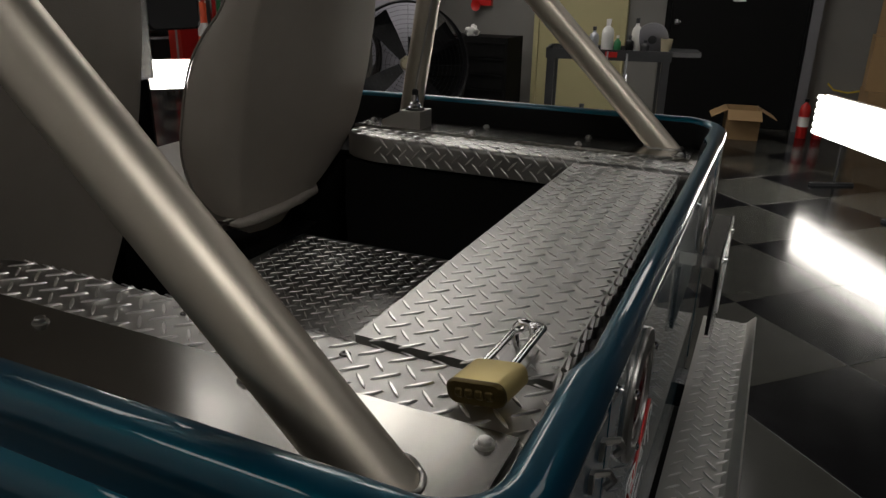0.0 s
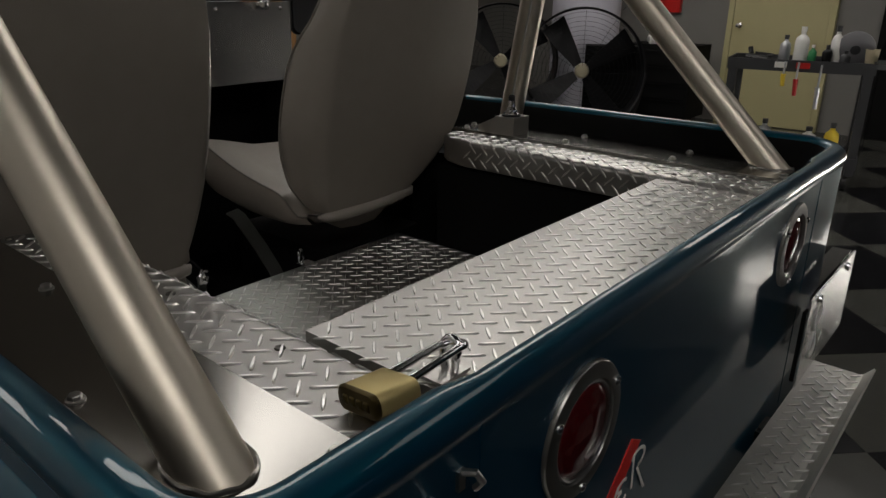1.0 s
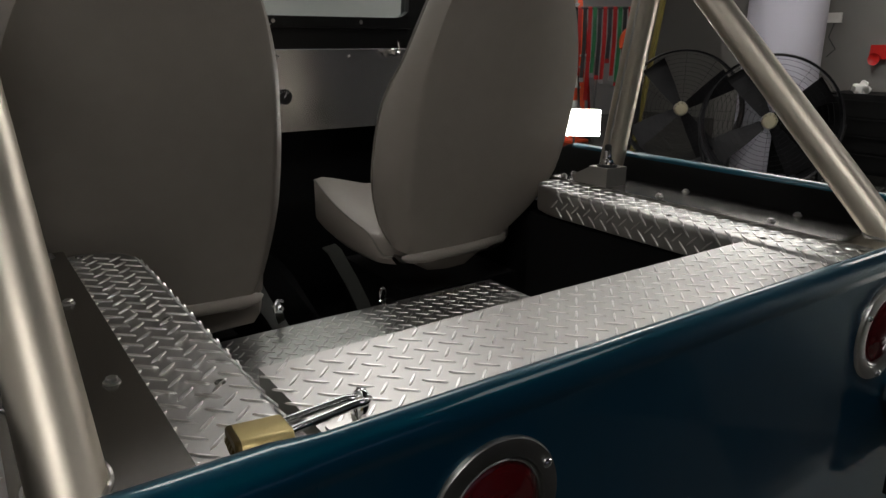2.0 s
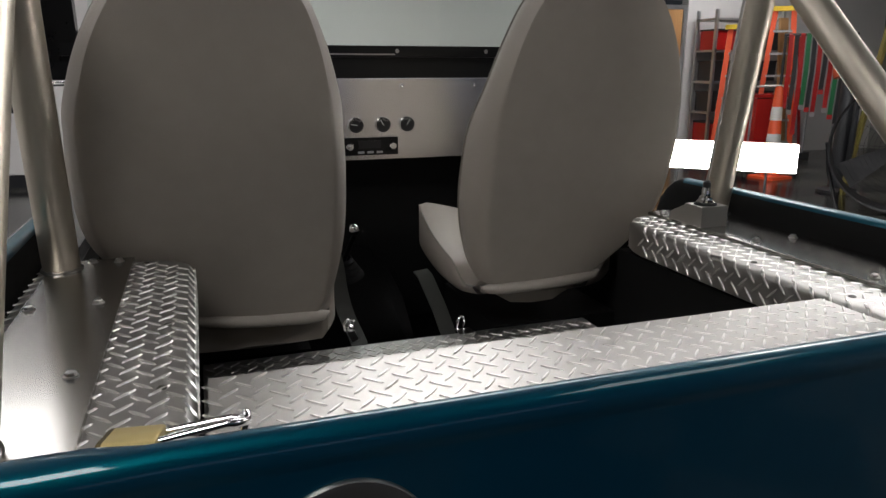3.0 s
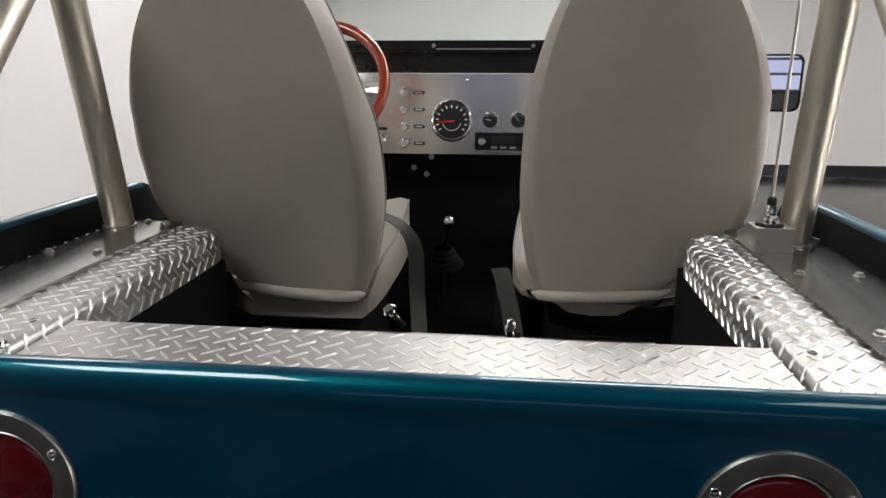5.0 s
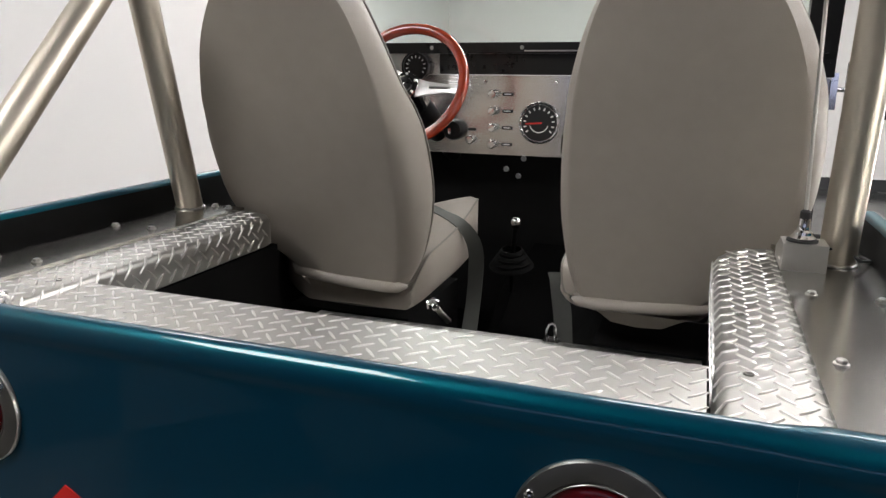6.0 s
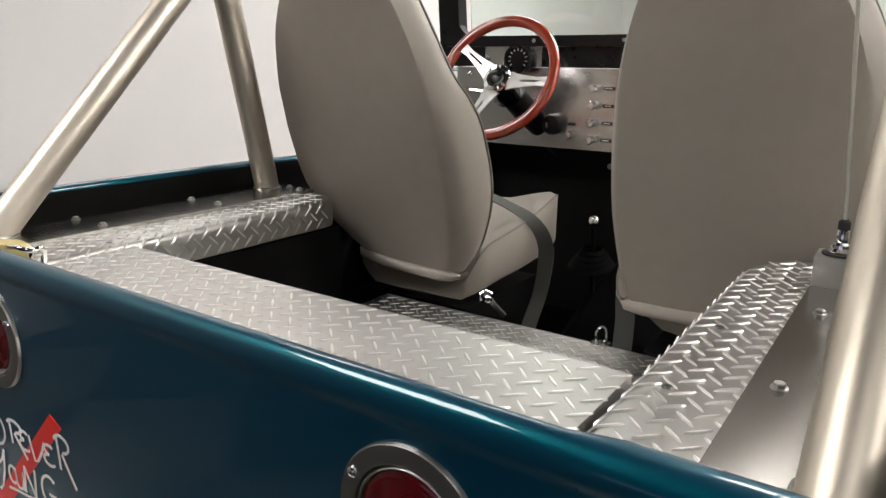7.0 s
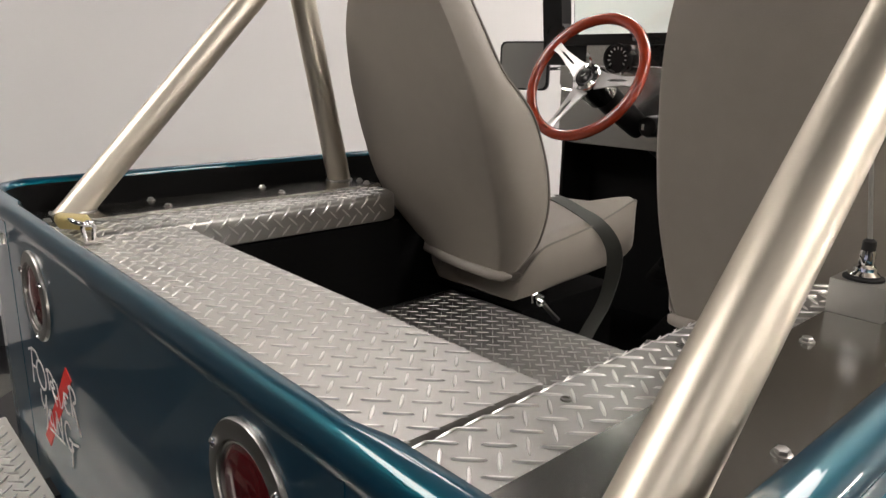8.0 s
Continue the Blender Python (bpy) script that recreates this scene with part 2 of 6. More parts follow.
def slab(outline, z0, z1, bm=None):
    """A flat polygon given depth."""
    bm = bm or bmesh.new()
    lo = [bm.verts.new((x, y, z0)) for x, y in outline]
    hi = [bm.verts.new((x, y, z1)) for x, y in outline]
    bm.faces.new(lo[::-1])
    bm.faces.new(hi)
    n = len(lo)
    for k in range(n):
        bm.faces.new((lo[k], lo[(k + 1) % n], hi[(k + 1) % n], hi[k]))
    return bm


def inside(x, y, poly):
    hit = False
    for (x0, y0), (x1, y1) in zip(poly, poly[1:] + poly[:1]):
        if (y0 > y) != (y1 > y) and x < x0 + (y - y0) / (y1 - y0) * (x1 - x0):
            hit = not hit
    return hit


LUG_HALF, LUG_WIDE, LUG_HIGH, LUG_PITCH = 0.0140, 0.0017, 0.0016, 0.0215


def lugs(poly, m, pitch=LUG_PITCH, half=LUG_HALF, high=LUG_HIGH, wide=LUG_WIDE, phase=(0.0, 0.0)):
    """Raised tread bars over a polygon of the plane, each pointing at its neighbour's flank, laid by m."""
    bm = bmesh.new()
    xs, ys = [p[0] for p in poly], [p[1] for p in poly]
    step = pitch * math.sqrt(0.5)
    for i in range(math.floor(min(xs) / step) - 1, math.ceil(max(xs) / step) + 2):
        for j in range(math.floor(min(ys) / step) - 1, math.ceil(max(ys) / step) + 2):
            x, y = (i + phase[0]) * step, (j + phase[1]) * step
            if (i + j) % 2 or not inside(x, y, poly):
                continue
            a = radians(45 if j % 2 else -45)
            c, s = math.cos(a), math.sin(a)
            base, ridge = [], []
            for k in range(8):
                t = 2 * math.pi * k / 8
                u, v = half * math.cos(t), wide * math.sin(t) * (1.15 if k % 4 else 1)
                base.append(bm.verts.new(m @ Vector((x + c * u - s * v, y + s * u + c * v, 0))))
            for u, v in ((0.80, 0), (0.45, 0.62), (-0.45, 0.62), (-0.80, 0), (-0.45, -0.62), (0.45, -0.62)):
                ridge.append(bm.verts.new(m @ Vector((x + c * u * half - s * v * wide, y + s * u * half + c * v * wide, high))))
            r = ridge
            bm.faces.new(r)
            b = base
            for f in ((b[0], b[1], r[1], r[0]), (b[1], b[2], r[1]), (b[2], r[2], r[1]), (b[2], b[3], r[2]), (b[3], b[4], r[3], r[2]),
                      (b[4], b[5], r[4], r[3]), (b[5], b[6], r[4]), (b[6], r[5], r[4]), (b[6], b[7], r[5]), (b[7], b[0], r[0], r[5])):
                bm.faces.new(f)
    return bm


def arc(cx, cy, r, a0, a1, steps):
    return [(cx + r * math.cos(radians(a0 + (a1 - a0) * k / steps)), cy + r * math.sin(radians(a0 + (a1 - a0) * k / steps))) for k in range(steps + 1)]


def sweep(path, profile, bm=None, drop=None, slim=None):
    """Carries a profile of (inset, z) along a plan line that runs with the inside on its left; drop lowers the profile at each point, slim narrows it."""
    bm = bm or bmesh.new()
    rows = []
    for i, (x, y) in enumerate(path):
        a, b = Vector(path[max(i - 1, 0)]), Vector(path[min(i + 1, len(path) - 1)])
        d = (b - a).normalized()
        n = Vector((-d.y, d.x))
        k = slim[i] if slim else 1.0
        rows.append([bm.verts.new((x + n.x * o * k, y + n.y * o * k, z - (drop[i] if drop else 0))) for o, z in profile])
    for a, b in zip(rows, rows[1:]):
        for k in range(len(profile) - 1):
            bm.faces.new((a[k], b[k], b[k + 1], a[k + 1]))
    return bm


# ---- room ----
def wall(name, label, x0, x1, y0, y1, z0, z1, material):
    return tagged(part(name, box(x0, x1, y0, y1, z0, z1), material), label, "wall", kind="structure")


# out of view; added in grey to darken what the rear panel reflects
wall("wall_left_rear", "unseen rear stretch of the left wall, greyed to darken reflections", WALL_L - 0.15, WALL_L, WALL_B, -0.45, GROUND - 0.1, CEIL, GREYWALL)
wall("wall_left", "plain white painted showroom wall", WALL_L - 0.15, WALL_L, -0.45, WALL_F + 0.15, GROUND - 0.1, CEIL, WALLPAINT)
wall("wall_front", "plain white painted showroom wall ahead of the vehicle", WALL_L, 5.40, WALL_F, WALL_F + 0.15, GROUND - 0.1, CEIL, WALLPAINT)
wall("wall_front_door_side", "white wall past the oak door", 6.48, WALL_R + 3.0, WALL_F, WALL_F + 0.15, GROUND - 0.1, CEIL, WALLPAINT)
wall("wall_over_door", "white wall above the oak door", 5.40, 6.48, WALL_F, WALL_F + 0.15, 2.2, CEIL, WALLPAINT)
wall("wall_right", "shadowed grey painted workshop wall", WALL_R, WALL_R + 0.15, WALL_B, 4.9, GROUND - 0.1, CEIL, GREYWALL)
wall("wall_alcove", "grey wall of the storage alcove", WALL_R, WALL_R + 3.0, 4.9, 5.05, GROUND - 0.1, CEIL, GREYWALL)
wall("wall_alcove_end", "grey end wall of the storage alcove", WALL_R + 3.0, WALL_R + 3.15, 4.9, WALL_F + 0.15, GROUND - 0.1, CEIL, GREYWALL)
WIN0, WIN1, WIN_LOW, WIN_TOP = -1.6, 3.2, 0.92, 1.72
wall("wall_back", "dark wall behind the vehicle", WALL_L - 0.15, WIN0, WALL_B - 0.15, WALL_B, GROUND - 0.1, CEIL, BACKWALL)
wall("wall_back_side", "dark wall beside the shop window", WIN1, WALL_R + 0.15, WALL_B - 0.15, WALL_B, GROUND - 0.1, CEIL, BACKWALL)
wall("wall_over_window", "dark wall above the shop window", WIN0, WIN1, WALL_B - 0.15, WALL_B, WIN_TOP, CEIL, BACKWALL)
wall("wall_under_window", "dark wall below the shop window", WIN0, WIN1, WALL_B - 0.15, WALL_B, GROUND - 0.1, WIN_LOW, BACKWALL)
window = tagged(thing("window_1", "wide low shop window with dark bars", "window", ((WIN0 + WIN1) / 2, WALL_B - 0.08, 0)), kind="structure")
for k in range(4):
    x = (k / 3 - 0.5) * (WIN1 - WIN0 - 0.06)
    part("mullion", box(x - 0.03, x + 0.03, -0.03, 0.03, WIN_LOW + 0.05, WIN_TOP - 0.05), BASEBOARD, window, bevel=0.004)
for z in (WIN_LOW + 0.22, WIN_LOW + 0.40, WIN_LOW + 0.56):
    part("glazing_bar", box(WIN0 - (WIN0 + WIN1) / 2, WIN1 - (WIN0 + WIN1) / 2, 0.031, 0.045, z, z + 0.03), BASEBOARD, window, bevel=0.002)
for z in (WIN_LOW, WIN_TOP - 0.05):
    part("window_frame", box(WIN0 - (WIN0 + WIN1) / 2, WIN1 - (WIN0 + WIN1) / 2, -0.03, 0.03, z, z + 0.05), BASEBOARD, window, bevel=0.004)
tagged(part("backdrop", box(WIN0 - 2.0, WIN1 + 2.0, WALL_B - 1.42, WALL_B - 1.40, GROUND - 0.1, CEIL), DAYLIGHT), "pale overcast daylight outside the window", "backdrop", kind="structure")
tagged(part("ceiling", box(WALL_L - 0.15, WALL_R + 3.15, WALL_B - 0.15, WALL_F + 0.15, CEIL, CEIL + 0.1), CEILING), "dark open showroom ceiling", "ceiling", kind="structure")
for nm, b in (("baseboard_left", (WALL_L, WALL_L + 0.015, 0.3, WALL_F)), ("baseboard_front", (WALL_L + 0.016, 5.32, WALL_F - 0.015, WALL_F))):
    tagged(part(nm, box(*b, GROUND, GROUND + 0.14), BASEBOARD, bevel=0.004), "black rubber baseboard", "baseboard", kind="structure")

floor_base = tagged(part("floor", box(WALL_L, WALL_R + 3.0, WALL_B, WALL_F, GROUND - 0.1, GROUND - 0.004), TILEDARK), "glossy black and grey checkered showroom floor", "floor", kind="structure")


def tile_mesh(name, material, half):
    bm = box(-half, half, -half, half, -0.004, 0.0)
    bmesh.ops.bevel(bm, geom=[e for e in bm.edges if min(v.co.z for v in e.verts) > -0.001], offset=0.0012, segments=1, affect="EDGES")
    me = bpy.data.meshes.new(name)
    bm.to_mesh(me)
    bm.free()
    me.materials.append(material)
    return me


# ---- showroom lights ----
def ceiling_light(x, y, glow, length=1.2, width=1.2):
    t = thing("ceiling_light", "bright rectangular fluorescent ceiling fixture", "ceiling light", (x, y, CEIL), group="ceiling fixtures")
    part("housing", box(-width / 2 - 0.03, width / 2 + 0.03, -length / 2 - 0.03, length / 2 + 0.03, -0.06, 0), WHITEPLASTIC, t, bevel=0.005)
    part("diffuser", box(-width / 2, width / 2, -length / 2, length / 2, -0.075, -0.06), glow, t)
    return t


for x, y, glow in ((-1.5, -1.4, CEILLIGHT), (-1.8, 4.7, CEILDIM), (0.55, 3.1, CEILMID), (1.75, 3.3, CEILDIM), (0.4, 6.4, CEILMID), (3.0, 2.1, CEILBRIGHT), (5.4, 2.9, CEILBRIGHT), (6.4, 7.2, CEILMID), (2.0, -1.7, CEILLOW), (5.2, 0.2, CEILDIM)):
    ceiling_light(x, y, glow)
ceiling_light(-2.2, 2.0, CEILDIM, 1.2, 0.5)


def work_light(x0, y0, x1, y1, z0, z1):
    """A row of long tubes in a tray on two low feet, between two ends of the plan."""
    a, b = Vector((x0, y0)), Vector((x1, y1))
    length, mid, d = (b - a).length, (a + b) / 2, (b - a).normalized()
    t = thing("work_light", "lit fluorescent work light with several bare tubes on low feet", "work light", (mid.x, mid.y, GROUND), turn=math.degrees(math.atan2(d.y, d.x)), group="work lights")
    lo, hi = z0 - GROUND, z1 - GROUND
    part("tray", box(-length / 2, length / 2, 0.03, 0.07, lo, hi), WHITEPLASTIC, t, bevel=0.006)
    n = 6
    for k in range(n):
        z = lo + (k + 0.5) * (hi - lo) / n
        part("tube", pipe([(-length / 2 - 0.02, 0, z), (length / 2 + 0.02, 0, z)], (hi - lo) / n * 0.42, 12), TUBELIGHT, t, "glowing white fluorescent tube", smooth=True)
    for s in (-1, 1):
        x = s * length * 0.32
        part("leg", pipe([(x, 0.08, lo + 0.1), (x, 0.08, 0.012)], 0.010, 10), CARTMAT, t)
        part("foot", box(x - 0.02, x + 0.02, -0.10, 0.22, 0, 0.02), CARTMAT, t, bevel=0.004)
    return t


work_light(3.38, 4.87, 4.20, 4.10, 0.40, 0.64)
work_light(5.12, -0.41, 3.87, -1.02, 0.26, 0.56)


# ---- the vehicle ----
jeep = thing("off_road_vehicle", "restored open teal off-road vehicle with aluminium tread plate bed", "vehicle", (0, 0, 0))

HALF, ROUND = 0.66, 0.072
plan = [(-HALF, 0.96 - 0.02 * k) for k in range(6)] + [(-HALF, 0.7), (-HALF, 0.4), (-HALF, 0.2)]
plan += arc(-HALF + ROUND, ROUND, ROUND, 180, 270, 10) + [(x, 0) for x in (-0.5, -0.465, -0.430, -0.4, -0.3, -0.2, -0.1, 0.0, 0.1, 0.2, 0.3, 0.4, 0.432, 0.467, 0.5)] + arc(HALF - ROUND, ROUND, ROUND, 270, 360, 10)
plan += [(HALF, 0.2), (HALF, 0.4), (HALF, 0.7)] + [(HALF, 0.86 + 0.02 * k) for k in range(6)]
fall = [0.12 - 0.12 * math.cos(math.asin(min(1, (y - 0.84) / 0.12))) if y > 0.84 else 0.0 for x, y in plan]
fall = [f + 0.005 * max(0, 1 - y / ROUND) if y < ROUND else f for f, (x, y) in zip(fall, plan)]
RAIL = [(0.0, 0.56), (0.0, 0.58), (0.0, 0.965), (0.0, 0.980), (-0.0005, 0.984), (-0.0026, 0.988), (-0.0032, 0.993), (-0.0022, 0.9990), (0.0010, 1.0050), (0.0060, 1.0095), (0.0125, 1.0118), (0.0200, 1.0120), (0.0260, 1.0105), (0.0290, 1.007), (0.0300, 1.002)]
slim = [0.70 if y < 0.001 and abs(x) < 0.45 else 1.0 for x, y in plan]
part("tub", sweep(plan[5:-5], RAIL, drop=fall[5:-5], slim=slim[5:-5]), PAINT, jeep, "deep teal metallic painted body tub with rolled rim", smooth=True)
part("rim_end", sweep(plan[:6], RAIL, drop=fall[:6]), BLACK, jeep, "black end of the rim at the door opening", smooth=True)
part("rim_end", sweep(plan[-6:], RAIL, drop=fall[-6:]), BLACK, jeep, "black end of the rim at the door opening", smooth=True)
part("tub_lining", sweep(plan, [(0.0300, 1.002), (0.0310, 0.998), (0.035, 0.985), (0.036, 0.43), (0.004, 0.42)], drop=fall, slim=slim), BLACK, jeep, "black inner face of the tub", smooth=True)
for s in (-1, 1):
    # pressed side with two swage lines
    bm = bmesh.new()
    prof = [(0.0, 0.962), (0.012, 0.955), (0.016, 0.945), (0.016, 0.925), (0.010, 0.918), (0.010, 0.905), (0.018, 0.895), (0.018, 0.56)]
    rows = [[bm.verts.new((s * (HALF + o * w), y, z)) for o, z in prof] for y, w in ((0.075, 0.0), (0.11, 0.8), (0.14, 1.0), (0.5, 1.0), (0.93, 1.0), (0.95, 0.0))]
    for a, b in zip(rows, rows[1:]):
        for k in range(len(prof) - 1):
            bm.faces.new((a[k], a[k + 1], b[k + 1], b[k]))
    part("side_panel", bm, PAINT, jeep, "teal side panel with pressed swage lines", smooth=True)
    # cowl side ahead of the door opening
    part("cowl_side", box(min(s * 0.64, s * 0.66), max(s * 0.64, s * 0.66), 1.60, 2.1, 0.45, 1.15), PAINT, jeep, "teal cowl side", bevel=0.01)
    part("kick_panel", box(min(s * 0.630, s * 0.6385), max(s * 0.630, s * 0.6385), 1.56, 2.0, 0.45, 1.15), BLACK, jeep, "black inner kick panel")
    part("cowl_edge", box(min(s * 0.6390, s * 0.6605), max(s * 0.6390, s * 0.6605), 1.585, 1.599, 0.45, 1.15), BLACK, jeep)
    part("rocker", box(min(s * 0.62, s * 0.67), max(s * 0.62, s * 0.67), 0.93, 1.6, 0.42, 0.56), PAINT, jeep, bevel=0.012)
    # wheel housing and inner side
    stop = 0.730 if s < 0 else 0.765
    part("wheel_housing", box(min(s * 0.412, s * 0.62), max(s * 0.412, s * 0.62), 0.045, stop, 0.45, 0.890), BLACK, jeep, "matt black wheel housing under the shelf")
    part("door_sill_end", box(min(s * 0.601, s * 0.6215), max(s * 0.601, s * 0.6215), 0.931, 1.16, 0.701, 0.905), BLACK, jeep, bevel=0.008)
    part("inner_side", box(min(s * 0.600, s * 0.623), max(s * 0.600, s * 0.623), stop, 1.58, 0.43, 0.70), BLACK, jeep)
    part("housing_front", box(min(s * 0.50, s * 0.6225), max(s * 0.50, s * 0.6225), stop + 0.0005, 0.93, 0.46, 0.890), BLACK, jeep, "matt black wheel housing end")
    part("housing_top", box(min(s * 0.412, s * 0.62), max(s * 0.412, s * 0.62), 0.045, 0.68, 0.891, 0.944), BLACK, jeep)
    part("seat_base", box(min(s * 0.20, s * 0.50), max(s * 0.20, s * 0.50), 0.90, 1.24, 0.45, 0.70), BLACK, jeep, "black seat pedestal", bevel=0.01)

part("rear_lining", box(-0.61, 0.61, 0.036, 0.044, 0.56, 0.93), BLACK, jeep)
part("front_floor", box(-0.62, 0.62, 0.88, 1.75, 0.43, 0.45), CARPET, jeep, "black carpeted front floor")
part("floor_riser", box(-0.41, 0.41, 0.872, 0.882, 0.45, 0.690), BLACK, jeep)
part("firewall", box(-0.65, 0.65, 1.705, 1.735, 0.43, 1.20), BLACK, jeep, "black firewall under the dash")
bm = bmesh.new()
tun = [(0.10, 0.45), (0.095, 0.56), (0.06, 0.60), (-0.06, 0.60), (-0.095, 0.56), (-0.10, 0.45)]
rows = [[bm.verts.new((x * w, y, 0.45 + (z - 0.45) * h)) for x, z in tun] for y, w, h in ((0.88, 0.8, 0.8), (1.2, 1.1, 1.1), (1.45, 1.5, 1.4), (1.74, 1.7, 1.7))]
for a, b in zip(rows, rows[1:]):
    for k in range(len(tun) - 1):
        bm.faces.new((a[k], a[k + 1], b[k + 1], b[k]))
part("transmission_tunnel", bm, CARPET, jeep, "black carpeted transmission tunnel", smooth=True)

# tread plate floor of the bed
FLOOR_Z = 0.70
poly = [(-0.408, 0.05), (0.408, 0.05), (0.408, 0.885), (-0.408, 0.885)]
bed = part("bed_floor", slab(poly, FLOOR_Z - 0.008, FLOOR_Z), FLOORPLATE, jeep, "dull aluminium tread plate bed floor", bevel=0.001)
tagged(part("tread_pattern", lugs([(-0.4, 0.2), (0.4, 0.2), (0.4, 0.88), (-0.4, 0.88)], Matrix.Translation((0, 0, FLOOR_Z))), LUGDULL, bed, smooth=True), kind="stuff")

# side shelves with a bent-down inner flange
SHELF_Z, IN_X, BEND = 0.950, 0.403, 0.010


def shelf(s):
    bm = bmesh.new()
    # top, bend, flange and return carried along the inner edge and round the cut corner
    if s < 0:
        end = 0.745
        line = [((IN_X, 0.037), (1, 0)), ((IN_X, 0.680), (1, -0.1)), ((IN_X + 0.005, 0.703), (0.9, -0.45)), ((0.430, 0.729), (0.6, -0.8)), ((0.462, 0.742), (0.25, -0.97)), ((0.50, end), (0, -1)), ((0.622, end), (0, -1))]
    else:
        end = 0.792
        line = [((IN_X, 0.037), (1, 0)), ((IN_X, 0.680), (1, -0.1)), ((IN_X + 0.006, 0.710), (0.95, -0.3)), ((0.424, 0.748), (0.8, -0.6)), ((0.448, 0.776), (0.6, -0.8)), ((0.480, 0.789), (0.2, -1)), ((0.53, end), (0, -1)), ((0.622, end), (0, -1))]
    cross = [(BEND, 0.0)] + [(BEND - BEND * math.sin(radians(a)), -BEND + BEND * math.cos(radians(a))) for a in (22, 45, 68, 90)] + [(0.0, -0.052), (0.003, -0.054), (0.005, -0.052), (0.005, -0.012)]
    rows = [[bm.verts.new((s * (x + n[0] * o), y + n[1] * o, SHELF_Z + z)) for o, z in cross] for (x, y), n in line]
    for a, b in zip(rows, rows[1:]):
        for k in range(len(cross) - 1):
            bm.faces.new((a[k], a[k + 1], b[k + 1], b[k]))
    top = [r[0] for r in rows] + [bm.verts.new((s * 0.622, 0.037, SHELF_Z))]
    bm.faces.new(top)
    p = part("shelf", bm, SHELFPLATE, jeep, "bright aluminium tread plate side shelf with bent inner flange", smooth=True)
    flat = [(s * x, y) for x, y in ((IN_X + 0.005, 0.04), (0.50, 0.04), (0.50, end - 0.014), (0.468, end - 0.020), (0.438, end - 0.036), (IN_X + 0.008, 0.69))]
    tread = lugs(flat, Matrix.Translation((0, 0, SHELF_Z)), phase=(0.4, 0.0))
    me = bpy.data.meshes.new("more")
    if s < 0:
        # a strip of tread shows outside the mounting plate
        more = lugs([(s * x, y) for x, y in ((0.606, 0.05), (0.622, 0.05), (0.622, 0.738), (0.606, 0.738))], Matrix.Translation((0, 0, SHELF_Z)), phase=(0.4, 0.0))
        more.to_mesh(me)
        more.free()
        tread.from_mesh(me)
    # lugs down the flange
    down = Matrix(((0, 0, -s, s * IN_X), (1, 0, 0, 0), (0, 1, 0, SHELF_Z), (0, 0, 0, 1)))
    more = lugs([(0.255, -0.049), (0.685, -0.049), (0.685, -0.008), (0.255, -0.008)], down, phase=(0.5, 0.3), high=0.0018)
    more.to_mesh(me)
    more.free()
    tread.from_mesh(me)
    h = math.sqrt(0.5)
    over = Matrix(((0, -s * h, -s * h, s * (IN_X + 0.0030)), (1, 0, 0, 0), (0, -h, h, SHELF_Z - 0.0030), (0, 0, 0, 1)))
    more = lugs([(0.06, -0.008), (0.685, -0.008), (0.685, 0.008), (0.06, 0.008)], over, high=0.0016, half=0.0105)
    more.to_mesh(me)
    more.free()
    tread.from_mesh(me)
    tagged(part("tread_pattern", tread, LUG, p, smooth=True), kind="stuff")
    for y in (0.233, 0.415, 0.722):
        x = s * (0.4325 if y < 0.7 else 0.475)
        sc = part("countersunk_screw", lathe([(0.0, 0.0003), (0.0026, 0.0004), (0.0030, 0.0014), (0.0044, 0.0016), (0.0050, 0.0010), (0.0052, 0.0)], 16, Matrix.Translation((x, y, SHELF_Z))), SCREW, p, smooth=True)
    # steel mounting plate with bolts
    edge = 0.606 if s < 0 else 0.6215
    mp = part("mounting_plate", slab([(s * 0.492, 0.052), (s * edge, 0.052), (s * edge, end - 0.006), (s * 0.492, end - 0.006)][::s], SHELF_Z + 0.0015, SHELF_Z + 0.0075), PLATESTEEL, jeep, "brushed stainless mounting plate", bevel=0.0012)
    for x, y in ((0.516, 0.272), (0.594, 0.270), (0.518, 0.506), (0.596, 0.504), (0.511, 0.071), (0.550, end - 0.022), (0.512, end - 0.030)):
        bolt(s * x, y, SHELF_Z + 0.0075, mp)
    return p


def bolt(x, y, z, parent, r=0.0060):
    m = Matrix.Translation((x, y, z)) @ pose(0, 0, 0, 0, 0, (x * 977 + y * 571) % 1 * 60)
    bm = lathe([(0.0, 0.0), (r * 1.25, 0.0), (r * 1.25, 0.0014), (r * 1.0, 0.0018), (0, 0.0018)], 20, m)
    lathe([(r * 0.93, 0.0018), (r * 0.93, 0.0048), (r * 0.80, 0.0056), (0, 0.0058)], 6, m, bm)
    part("hex_bolt", bm, DULLCHROME, parent, "bright hex bolt and washer")


for s in (-1, 1):
    shelf(s)

# hinged rear locker lid
lid_poly = [(-0.391, 0.057), (0.395, 0.057), (0.395, 0.248), (-0.391, 0.248)]
lid = part("locker_lid", slab(lid_poly, SHELF_Z - 0.034, SHELF_Z - 0.003), PLATE, jeep, "bright tread plate lid of the rear locker", bevel=0.007, segments=4)
tagged(part("tread_pattern", lugs([(-0.388, 0.054), (0.392, 0.054), (0.392, 0.247), (-0.388, 0.247)], Matrix.Translation((0, 0, SHELF_Z - 0.0032)), phase=(0.5, 0.5)), LUG, lid, smooth=True), kind="stuff")
h = math.sqrt(0.5)
over = Matrix(((1, 0, 0, 0), (0, h, -h, 0.0592), (0, h, h, SHELF_Z - 0.0052), (0, 0, 0, 1)))
